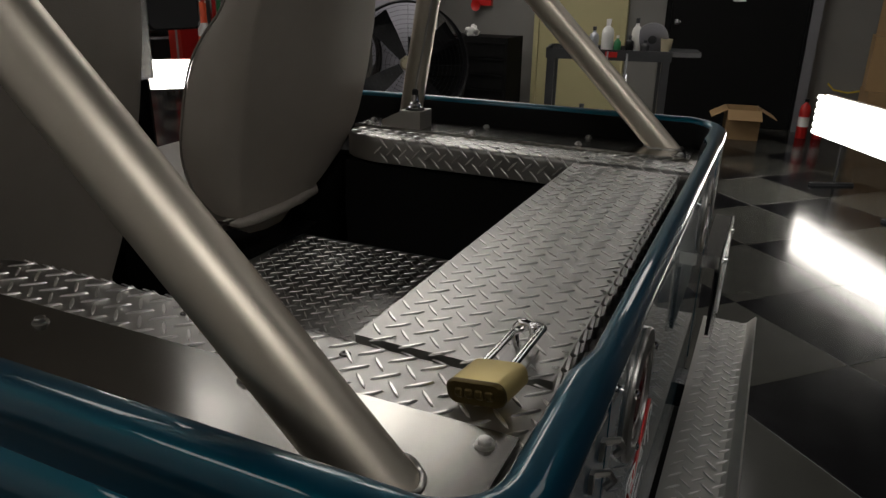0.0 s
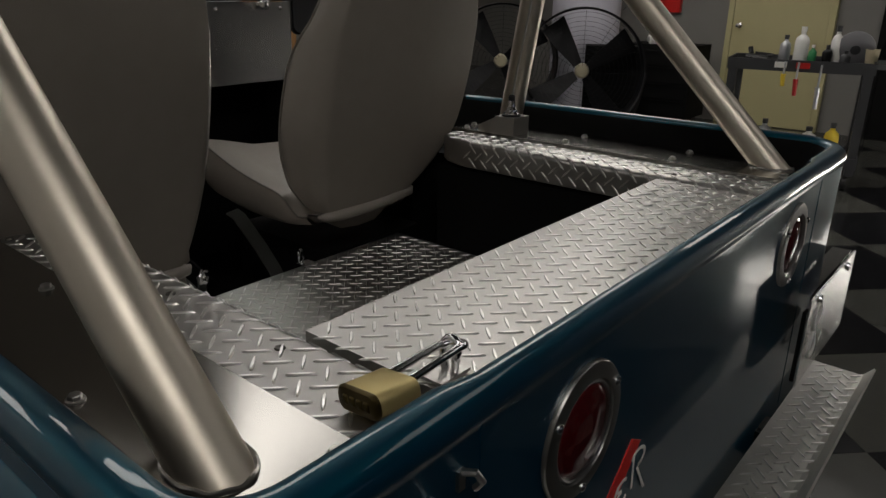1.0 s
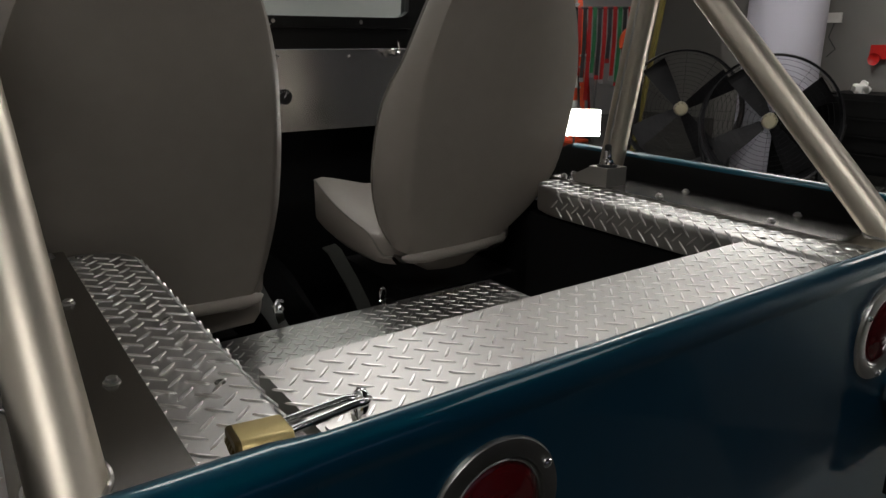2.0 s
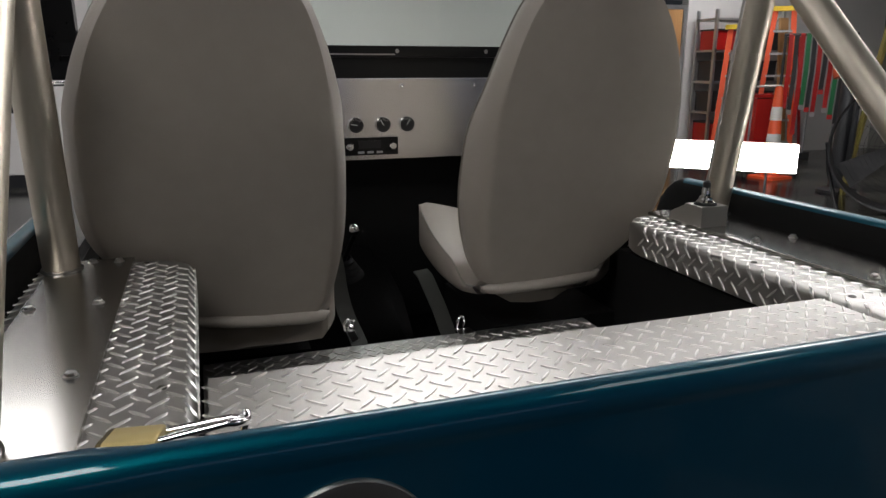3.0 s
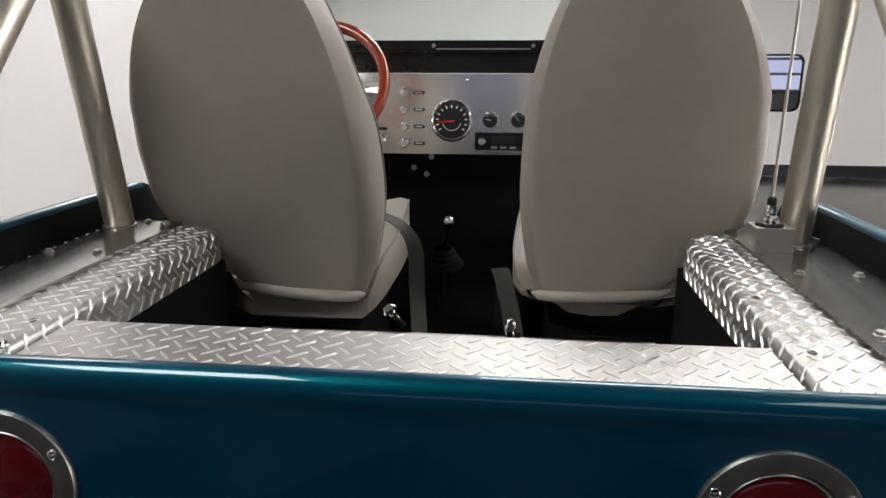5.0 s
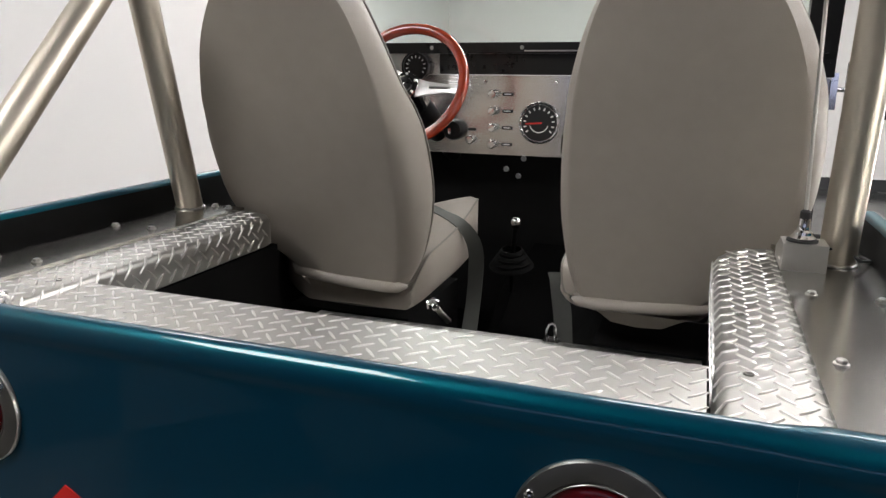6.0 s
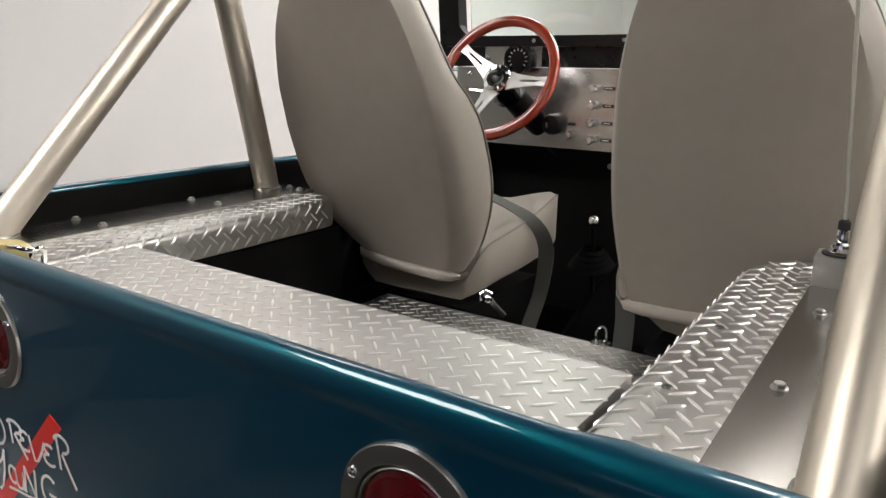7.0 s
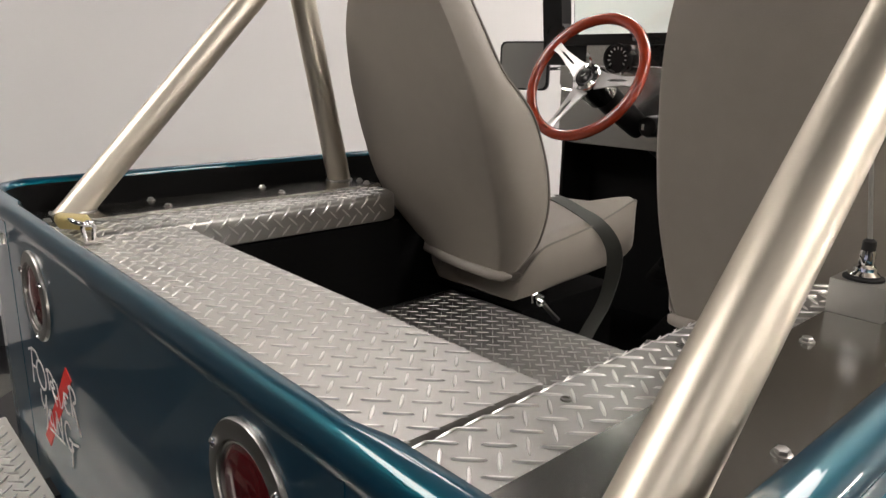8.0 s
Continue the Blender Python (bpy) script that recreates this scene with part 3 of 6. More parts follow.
tagged(part("edge_pattern", lugs([(-0.388, -0.008), (0.392, -0.008), (0.392, 0.008), (-0.388, 0.008)], over, high=0.0022, half=0.0105), LUG, lid, smooth=True), kind="stuff")
lip = Matrix(((1, 0, 0, 0), (0, 0, -1, 0.057), (0, 1, 0, SHELF_Z), (0, 0, 0, 1)))
# lip bars coloured darker for the dark rim they face and reflect
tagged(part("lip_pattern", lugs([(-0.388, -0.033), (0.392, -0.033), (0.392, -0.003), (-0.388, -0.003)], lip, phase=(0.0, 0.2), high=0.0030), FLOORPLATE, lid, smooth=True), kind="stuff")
part("hasp", box(-0.388, -0.350, 0.082, 0.108, SHELF_Z - 0.001, SHELF_Z + 0.002), DULLCHROME, lid, "dull steel hasp", bevel=0.001)
part("staple", pipe([(-0.364, 0.088, SHELF_Z)] + [(-0.364 + 0.003 * math.sin(radians(a)), 0.093 - 0.0085 * math.cos(radians(a)), SHELF_Z + 0.021 + 0.0095 * math.sin(radians(a))) for a in range(-30, 211, 30)] + [(-0.364, 0.098, SHELF_Z)], 0.0036, 10), CHROME, lid, smooth=True)

# roll cage
R_TUBE = 0.0256
for s in (-1, 1):
    bx, by, tx, ty = (0.572, 0.688, 0.570, 0.610) if s > 0 else (-0.588, 0.694, -0.581, 0.597)
    cage = part("roll_bar_post", pipe([(bx, by, SHELF_Z + 0.004), (tx, ty, 1.40), (tx, ty - 0.018, 1.50), (tx * 0.975, ty - 0.030, 1.59), (tx * 0.91, ty - 0.034, 1.635), (0, 0.570, 1.645)], R_TUBE, 28), TUBE, jeep, "brushed stainless roll bar tube", smooth=True)
    part("weld", pipe([(bx + 0.0265 * math.cos(a), by - 0.001 + 0.0275 * math.sin(a), SHELF_Z + 0.0085 + 0.001 * math.sin(a * 9)) for a in (2 * math.pi * k / 40 for k in range(40))], 0.0028, 8, True), STEEL, cage, smooth=True)
    foot, top = ((0.5770, 0.109), (0.5795, 0.5575)) if s > 0 else ((-0.5715, 0.1245), (-0.587, 0.5555))
    run = [(a + (b - a) * 1.12) for a, b in zip(foot, top)]
    brace = part("roll_bar_brace", pipe([(foot[0] + 0.05 * (foot[0] - top[0]), foot[1] - 0.05 * (top[1] - foot[1]), SHELF_Z - 0.0185), (*top, 1.40), (*run, 1.453)], R_TUBE, 28), TUBE, jeep, "brushed stainless diagonal brace tube", smooth=True)
    part("weld", pipe([(foot[0] + 0.0265 * math.cos(a), foot[1] + 0.003 + 0.037 * math.sin(a), SHELF_Z + 0.0080 + 0.0008 * math.sin(a * 9)) for a in (2 * math.pi * k / 60 for k in range(60))], 0.0024, 8, True), STEEL, brace, smooth=True)

# antenna on its bracket
TOP = 0.9965
bm = box(0.492, 0.550, 0.620, 0.6225, SHELF_Z + 0.0078, TOP)
box(0.492, 0.550, 0.6226, 0.670, TOP - 0.0025, TOP, bm)
for x in (0.4920, 0.5475):
    pts = [(0.6226, SHELF_Z + 0.0078), (0.715, SHELF_Z + 0.0078), (0.715, SHELF_Z + 0.022), (0.670, TOP - 0.0027), (0.6226, TOP - 0.0027)]
    a = [bm.verts.new((x, y, z)) for y, z in pts]
    b = [bm.verts.new((x + 0.0025, y, z)) for y, z in pts]
    bm.faces.new(a)
    bm.faces.new(b[::-1])
    for k in range(len(pts)):
        bm.faces.new((a[k], a[(k + 1) % len(pts)], b[(k + 1) % len(pts)], b[k]))
ant = part("antenna_bracket", bm, BRACKET, jeep, "folded aluminium antenna bracket")
part("antenna_washer", lathe([(0.021, 0), (0.021, 0.0028), (0.012, 0.003)], 24, Matrix.Translation((0.518, 0.645, TOP + 0.0001))), RUBBER, ant, "black rubber washer", smooth=True)
part("antenna_base", lathe([(0.0165, 0.003), (0.0170, 0.006), (0.0125, 0.010), (0.0120, 0.014), (0.0085, 0.017), (0.0080, 0.030), (0.0070, 0.033), (0, 0.033)], 24, Matrix.Translation((0.518, 0.645, TOP))), CHROME, ant, "chrome antenna base", smooth=True)
part("antenna_boot", lathe([(0.0072, 0.033), (0.0070, 0.043), (0.0035, 0.046), (0, 0.046)], 20, Matrix.Translation((0.518, 0.645, TOP))), RUBBER, ant, "black rubber boot", smooth=True)
part("antenna_mast", pipe([(0.518, 0.645, 1.04), (0.494, 0.556, 1.42), (0.482, 0.51, 1.62)], 0.0026, 8), BRACKET, ant, "thin steel antenna whip", smooth=True)
part("antenna_cable", pipe([(0.551, 0.66, 0.985), (0.575, 0.665, 0.985), (0.60, 0.67, 0.968), (0.618, 0.70, 0.962), (0.612, 0.74, 0.960)], 0.0025, 8), RUBBER, ant, smooth=True)


# tail lights
def tail_light(x, z):
    m = Matrix(((1, 0, 0, x), (0, 0, -1, 0), (0, 1, 0, z), (0, 0, 0, 1)))
    t = part("tail_light", lathe([(0.0640, 0.0), (0.0641, 0.0025), (0.0628, 0.0045), (0.0500, 0.0060), (0.0482, 0.0054), (0.0472, 0.002), (0.0464, -0.006)], 48, m), BEZEL, jeep, "round red tail light with wide chrome bezel", smooth=True)
    part("inner_ring", lathe([(0.0470, 0.0030), (0.0455, 0.0045), (0.0440, 0.0035), (0.0436, -0.001)], 48, m), BEZEL, t, smooth=True)
    part("lens", lathe([(0.0440, 0.0005), (0.043, 0.0018), (0.036, 0.0034), (0.028, 0.0037), (0.026, 0.0045), (0.012, 0.0056), (0, 0.0058)], 48, m), REDLENS, t, "dark red ribbed lens", smooth=True)
    for a in (30, 150, 270):
        q = m @ Matrix.Translation((0.0565 * math.cos(radians(a)), 0.0565 * math.sin(radians(a)), 0.0050))
        part("screw", lathe([(0.0045, 0), (0.0042, 0.002), (0.0025, 0.0034), (0, 0.0038)], 12, q), CHROME, t, smooth=True)


tail_light(-0.299, 0.900)
tail_light(0.324, 0.902)

# number plate on its hinged bracket
lp = part("number_plate", box(0.345, 0.645, -0.040, -0.037, 0.665, 0.815), ALU, jeep, "bare metal number plate with white squiggle", bevel=0.001)
part("plate_bracket", box(0.36, 0.63, -0.034, -0.004, 0.795, 0.818), CHROME, lp, "chrome hinge bracket", bevel=0.003)
part("plate_backing", box(0.355, 0.635, -0.034, -0.028, 0.668, 0.790), BLACKGLOSS, lp)
part("plate_marking", pipe([(0.40 + 0.018 * math.sin(2 * a), -0.0405, 0.745 + 0.045 * math.cos(a)) for a in (2 * math.pi * k / 32 for k in range(32))], 0.003, 8, True), WHITEMARK, lp, smooth=True)
for x in (0.40, 0.59):
    part("plate_bolt", lathe([(0.008, 0), (0.007, 0.004), (0, 0.006)], 12, Matrix(((1, 0, 0, x), (0, 0, -1, -0.04), (0, 1, 0, 0.800), (0, 0, 0, 1)))), CHROME, lp, smooth=True)

# tread plate rear bumper step
prof = [(-0.012, 0.589), (-0.092, 0.588), (-0.100, 0.591), (-0.114, 0.608), (-0.117, 0.606), (-0.106, 0.584), (-0.098, 0.579), (-0.014, 0.580)]
bm = bmesh.new()
ends = [[bm.verts.new((x, y, z)) for y, z in prof] for x in (-0.622, 0.622)]
for k in range(len(prof)):
    n = (k + 1) % len(prof)
    bm.faces.new((ends[0][k], ends[0][n], ends[1][n], ends[1][k]))
bm.faces.new(ends[0])
bm.faces.new(ends[1][::-1])
bumper = part("rear_bumper", bm, BUMPERPLATE, jeep, "aluminium tread plate rear bumper step", smooth=False)
tread = lugs([(-0.61, -0.100), (0.61, -0.100), (0.61, -0.018), (-0.61, -0.018)], Matrix.Translation((0, 0, 0.589)))
tagged(part("tread_pattern", tread, LUG, bumper, smooth=True), kind="stuff")
for x in (-0.35, 0.35):
    part("bumper_bracket", box(x - 0.03, x + 0.03, -0.08, 0.06, 0.53, 0.578), BLACKGLOSS, bumper, bevel=0.004)

for x in (-0.445, 0.449):
    part("panel_seam", box(x - 0.0006, x + 0.0006, -0.0008, 0.0, 0.57, 0.988), PAINT, jeep)

# lettering on the rear panel
slash = bmesh.new()
q = [(-0.360, 0.662), (-0.334, 0.654), (-0.166, 0.820), (-0.188, 0.832)]
vs = [slash.verts.new((x, -0.0012, z)) for x, z in q] + [slash.verts.new((x, 0.0004, z)) for x, z in q]
for f in ((0, 1, 2, 3), (7, 6, 5, 4), (0, 4, 5, 1), (1, 5, 6, 2), (2, 6, 7, 3), (3, 7, 4, 0)):
    slash.faces.new([vs[i] for i in f])
part("red_slash", slash, REDMARK, jeep, "red painted slash behind the lettering")


def bow(cx, cy, rx, ry, a0, a1, n=10):
    return [(cx + rx * math.cos(radians(a0 + (a1 - a0) * k / n)), cy + ry * math.sin(radians(a0 + (a1 - a0) * k / n))) for k in range(n + 1)]


# brush strokes of each letter in a unit box
STROKES = {
    "F": [[(0.30, 0.92), (0.22, 0.5), (0.12, 0.0)], [(0.0, 0.85), (0.4, 1.0), (0.8, 1.02), (1.0, 0.9)], [(0.22, 0.5), (0.6, 0.56)]],
    "O": [bow(0.5, 0.5, 0.48, 0.5, 100, 470, 20)],
    "R": [[(0.15, 1.0), (0.2, 0.5), (0.22, 0.0)], [(0.0, 0.85)] + bow(0.45, 0.78, 0.5, 0.24, 130, -80), [(0.45, 0.5), (0.8, 0.1), (1.2, -0.35)]],
    "E": [bow(0.55, 0.76, 0.42, 0.24, 40, 265), bow(0.55, 0.25, 0.5, 0.27, 95, 330)],
    "V": [[(0.0, 1.0), (0.12, 0.5), (0.25, 0.02), (0.45, 0.1), (0.8, 0.6), (1.0, 1.05)]],
    "Y": [[(0.05, 1.0), (0.05, 0.7), (0.3, 0.55), (0.7, 0.75), (0.95, 1.0)], [(0.95, 1.0), (0.8, 0.5), (0.5, 0.1), (0.2, -0.05)]],
    "U": [[(0.0, 1.0), (0.05, 0.4)] + bow(0.45, 0.3, 0.4, 0.3, 180, 330) + [(0.95, 1.0), (0.95, 0.0)]],
    "N": [[(0.0, 0.0), (0.1, 1.0)], [(0.1, 1.0), (0.85, 0.05)], [(0.85, 0.0), (1.0, 1.1)]],
    "G": [bow(0.5, 0.5, 0.5, 0.5, 50, 320, 14), [(0.45, 0.42), (1.0, 0.42), (1.7, 0.62)], [(0.85, 0.42), (0.7, -0.1), (0.55, -0.6)]],
}


def lettering(ch, x, z, wide, high, weight=0.0019):
    """One hand-drawn letter on the rear panel."""
    bm = bmesh.new()
    for n, stroke in enumerate(STROKES[ch]):
        pts = [Vector((x + a * wide, -0.0013 - 0.0003 * n, z + b * high)) for a, b in stroke]
        across = []
        for k in range(len(pts)):
            d = pts[min(k + 1, len(pts) - 1)] - pts[max(k - 1, 0)]
            across.append((-d.z, 0, d.x))
        piece = strip(pts, across, weight, 0.0006)
        me = bpy.data.meshes.new("stroke")
        piece.to_mesh(me)
        piece.free()
        bm.from_mesh(me)
        bpy.data.meshes.remove(me)
    return part("lettering", bm, WHITEMARK, jeep, "white hand-lettered words")


for ch, x, z, w, hh in (("F", -0.396, 0.740, 0.058, 0.060), ("O", -0.358, 0.748, 0.050, 0.044), ("R", -0.298, 0.762, 0.036, 0.032), ("E", -0.272, 0.763, 0.025, 0.025),
                        ("V", -0.246, 0.755, 0.036, 0.032), ("E", -0.214, 0.763, 0.025, 0.026), ("R", -0.184, 0.766, 0.032, 0.044),
                        ("Y", -0.352, 0.680, 0.034, 0.062), ("O", -0.314, 0.701, 0.020, 0.024), ("U", -0.296, 0.699, 0.020, 0.026), ("N", -0.273, 0.699, 0.030, 0.038), ("G", -0.230, 0.702, 0.038, 0.042)):
    lettering(ch, x, z, w, hh)
part("lettering", strip([(-0.318, -0.0016, 0.690), (-0.28, -0.0016, 0.694), (-0.240, -0.0016, 0.699)], [(0, 0, 1)] * 3, 0.0016, 0.0006), WHITEMARK, jeep, "white underline stroke")

# latch cleats at the rear corner
for x, z in ((-0.468, 0.950), (-0.497, 0.943)):
    lt = part("latch_cleat", box(x - 0.0035, x + 0.0035, -0.003, 0.001, z - 0.009, z + 0.007), DULLCHROME, jeep, "small chrome latch cleat on the rear panel", bevel=0.0015)
    part("latch_pin", pipe([(x, -0.003, z + 0.006), (x + 0.003, -0.012, z + 0.008), (x + 0.006, -0.015, z + 0.001), (x + 0.005, -0.010, z - 0.006)], 0.0028, 8), DULLCHROME, lt, smooth=True)

# dash
DASH_Y = 1.558
dash = part("dash_panel", box(-0.655, 0.655, DASH_Y, DASH_Y + 0.02, 0.991, 1.217), DASHMAT, jeep, "brushed aluminium dash panel", bevel=0.003)
part("dash_back", box(-0.66, 0.66, DASH_Y + 0.02, 1.70, 0.998, 1.212), BLACKGLOSS, jeep)


def facing(x, z, y=DASH_Y):
    """Places a turned part on the dash, its axis towards the seats."""
    return Matrix(((1, 0, 0, x), (0, 0, -1, y), (0, 1, 0, z), (0, 0, 0, 1)))


def gauge(x, z, r, y=DASH_Y, ticks=9, needle=200.0, red=False, sweep_deg=240.0):
    g = part("gauge", lathe([(r * 1.03, 0), (r * 1.03, 0.004), (r * 1.0, 0.010), (r * 0.95, 0.012), (r * 0.90, 0.010), (r * 0.86, 0.006)], 48, facing(x, z, y)), BRIGHTCHROME, dash, "round black gauge with chrome bezel", smooth=True)
    part("dial", lathe([(0, 0.0065), (r * 0.89, 0.0065)], 40, facing(x, z, y)), DIAL, g, smooth=True)
    bm = bmesh.new()
    for k in range(ticks):
        a = 90 + sweep_deg / 2 - sweep_deg * k / (ticks - 1)
        m = facing(x, z, y) @ pose(0, 0, 0.0068, 0, 0, a)
        box(r * 0.64, r * 0.78, -r * 0.034, r * 0.034, 0, 0.0006, bm, m)
    part("markings", bm, WHITEMARK, g)
    bm = box(-r * 0.15, r * 0.66, -r * 0.035, r * 0.035, 0.0012, 0.002, None, facing(x, z, y) @ pose(0, 0, 0.0068, 0, 0, needle))
    if red:
        part("trip_ring", pipe([tuple(facing(x, z, y) @ Vector((r * 0.46 * math.cos(radians(a)), r * 0.46 * math.sin(radians(a)), 0.0072))) for a in range(195, 350, 15)], 0.0012, 6), WHITEMARK, g)
    part("needle", bm, REDMARK if red else WHITEMARK, g)
    return g


gauge(-0.068, 1.086, 0.058, ticks=13, needle=184, red=True, sweep_deg=250)
for x, nd in ((0.042, 170), (0.121, 120), (0.192, 60)):
    gauge(x, 1.090, 0.0215, ticks=5, needle=nd, sweep_deg=100)

radio = part("radio", box(-0.001, 0.163, DASH_Y - 0.010, DASH_Y, 1.005, 1.055), BLACKGLOSS, dash, "black shaft radio with chrome knobs", bevel=0.002)
part("radio_screen", box(0.048, 0.112, DASH_Y - 0.0115, DASH_Y - 0.0098, 1.024, 1.046), DIAL, radio)
for x in (0.020, 0.146):
    part("radio_knob", lathe([(0.0115, 0), (0.011, 0.012), (0.009, 0.014), (0, 0.0145)], 24, facing(x, 1.030, DASH_Y - 0.010)), ALU, radio, smooth=True)
for x in (0.045, 0.072, 0.099):
    part("radio_button", box(x, x + 0.018, DASH_Y - 0.0125, DASH_Y - 0.010, 1.010, 1.016), GREYMETAL, radio)
for k in range(4):
    z = 1.165 - 0.0477 * k
    part("pull_knob", lathe([(0.005, 0), (0.005, 0.016), (0.012, 0.018), (0.0125, 0.026), (0.010, 0.030), (0, 0.031)], 20, facing(-0.203, z)), BRIGHTCHROME, dash, "chrome pull knob", smooth=True)
    lab = part("knob_label", box(-0.178, -0.146, DASH_Y - 0.0015, DASH_Y, z - 0.0050, z + 0.0040), DIAL, dash)
    part("label_bar", box(-0.173, -0.153, DASH_Y - 0.0020, DASH_Y - 0.0016, z - 0.0014, z + 0.0010), WHITEMARK, lab)
part("pull_knob", lathe([(0.005, 0), (0.005, 0.016), (0.012, 0.018), (0.0125, 0.026), (0.010, 0.030), (0, 0.031)], 20, facing(-0.268, 1.033)), BRIGHTCHROME, dash, "chrome pull knob", smooth=True)
part("knob_label", box(-0.280, -0.256, DASH_Y - 0.0015, DASH_Y, 1.058, 1.066), DIAL, dash)
for x in (-0.62, -0.44, -0.23, -0.024, 0.179, 0.40, 0.62):
    part("dash_screw", lathe([(0.006, 0), (0.0055, 0.002), (0.003, 0.0032), (0, 0.0035)], 12, facing(x, 1.198)), CHROME, dash, smooth=True)

part("access_plate", box(-0.42, -0.280, DASH_Y - 0.0016, DASH_Y, 1.000, 1.146), DASHMAT, dash, "thin riveted plate on the dash", bevel=0.0007)

# windshield frame and glass
ws = part("windshield_frame", box(-0.715, 0.660, 1.535, 1.60, 1.219, 1.292), BLACKGLOSS, jeep, "black windshield frame", bevel=0.006)
part("frame_ledge", box(-0.68, 0.64, 1.515, 1.537, 1.276, 1.306), BLACKGLOSS, ws, bevel=0.006)
for s in (-1, 1):
    px = -0.677 if s < 0 else 0.624
    lean = [(px, 1.560, 1.24), (px, 1.540, 1.42), (px, 1.510, 1.72)]
    bm = strip(lean, [(1, 0, 0)] * 3, 0.036, 0.045)
    part("frame_post", bm, BLACKGLOSS, ws, bevel=0.005)
    # inner corner fillet
    bm = bmesh.new()
    off = -0.052 if s > 0 else -0.008
    pts = [(s * (0.66 + off), 1.29), (s * (0.60 + off), 1.29)] + [(s * (0.60 + off + 0.055 * math.sin(radians(a))), 1.362 - 0.055 * math.cos(radians(a))) for a in (0, 18, 36, 54, 72, 90)] + [(s * (0.66 + off), 1.362)]
    lo = [bm.verts.new((x, 1.530, z)) for x, z in pts]
    hi = [bm.verts.new((x, 1.56, z)) for x, z in pts]
    bm.faces.new(lo)
    bm.faces.new(hi[::-1])
    for k in range(len(pts)):
        n = (k + 1) % len(pts)
        bm.faces.new((lo[k], lo[n], hi[n], hi[k]))
    part("frame_corner", bm, BLACKGLOSS, ws)
part("frame_top", box(-0.71, 0.66, 1.485, 1.535, 1.70, 1.76), BLACKGLOSS, ws, bevel=0.006)
glass = part("windshield_glass", strip([(0, 1.553, 1.28), (0, 1.512, 1.72)], [(1, 0, 0)] * 2, 0.61, 0.005), GLASS, ws, "clear faintly green windshield glass")
glass.visible_shadow = False
for x in (-0.115, 0.156, -0.38, 0.42):
    part("frame_bolt", lathe([(0.006, 0), (0.005, 0.003), (0, 0.004)], 14, facing(x, 1.292, 1.516)), DULLCHROME, ws, smooth=True)

part("ledge_trim", box(-0.108, 0.149, 1.5125, 1.516, 1.2815, 1.2850), DULLCHROME, ws, "thin bright strip under the frame ledge")
for s in (-1, 1):
    latch = part("windshield_latch", box(s * 0.545 - 0.020, s * 0.545 + 0.020, DASH_Y - 0.012, DASH_Y, 1.196, 1.216), CHROME, dash, "chrome windshield hold-down latch", bevel=0.003)
    part("latch_knob", lathe([(0.008, 0), (0.009, 0.012), (0.015, 0.018), (0.016, 0.026), (0.010, 0.032), (0, 0.033)], 20, facing(s * 0.545 - 0.008, 1.212, DASH_Y - 0.012)), CHROME, latch, smooth=True)
    part("latch_hook", pipe([(s * 0.545 + 0.014, DASH_Y - 0.014, 1.196), (s * 0.545 + 0.014, DASH_Y - 0.024, 1.215), (s * 0.545 + 0.012, DASH_Y - 0.020, 1.236), (s * 0.545 + 0.006, DASH_Y - 0.022, 1.242)], 0.005, 8), CHROME, latch, smooth=True)
for x, z in ((-0.20, 0.93), (-0.145, 0.965), (-0.16, 0.91)):
    part("firewall_bolt", lathe([(0.009, 0), (0.008, 0.005), (0, 0.006)], 10, facing(x, z, 1.7048)), GREYMETAL, jeep, smooth=True)

# auxiliary dial above the dash
pod = part("dial_bracket", box(-0.550, -0.362, 1.534, 1.538, 1.218, 1.285), ALU, jeep, "small brushed bracket above the dash", bevel=0.001)
cup = part("dial_cup", lathe([(0.036, -0.03), (0.041, 0.012), (0.041, 0.018), (0.036, 0.018), (0.036, 0.008), (0, 0.008)], 36, facing(-0.430, 1.240, 1.525)), BLACKGLOSS, pod, "black round dial", smooth=True)
bm = bmesh.new()
for k in range(11):
    box(0.024, 0.031, -0.0012, 0.0012, 0.0085, 0.0092, bm, facing(-0.430, 1.240, 1.525) @ pose(0, 0, 0, 0, 0, 215 - 25 * k))
part("markings", bm, WHITEMARK, cup)

# steering wheel
COLUMN = pose(-0.379, 1.338, 1.176, 62, 0, 0)
wheel = part("steering_wheel", pipe([tuple(COLUMN @ Vector((0.164 * math.cos(a), 0.164 * math.sin(a), 0.035))) for a in (2 * math.pi * k / 64 for k in range(64))], 0.0145, 14, True), WOODRIM, jeep, "three-spoke steering wheel with red varnished wood rim", smooth=True)
cap = part("hub_cap", lathe([(0.0, 0.043), (0.012, 0.042), (0.021, 0.038), (0.023, 0.031)], 32, COLUMN), BLACKGLOSS, wheel, "round black horn button", smooth=True)
part("cap_emblem", box(-0.008, 0.008, -0.0025, 0.0025, 0.0425, 0.0436, None, COLUMN @ pose(0, 0, 0, 0, 0, 35)), ALU, cap)
hub = part("hub", lathe([(0.023, 0.032), (0.027, 0.036), (0.037, 0.033), (0.041, 0.026), (0.040, 0.010), (0.046, -0.004), (0.046, -0.05), (0.0, -0.05)], 32, COLUMN), CHROME, wheel, "polished hub", smooth=True)
for k in range(6):
    part("hub_bolt", lathe([(0.0035, 0), (0.0033, 0.002), (0.0018, 0.003), (0, 0.003)], 10, COLUMN @ pose(0.032 * math.cos(radians(60 * k + 25)), 0.032 * math.sin(radians(60 * k + 25)), 0.0345)), DULLCHROME, hub, smooth=True)
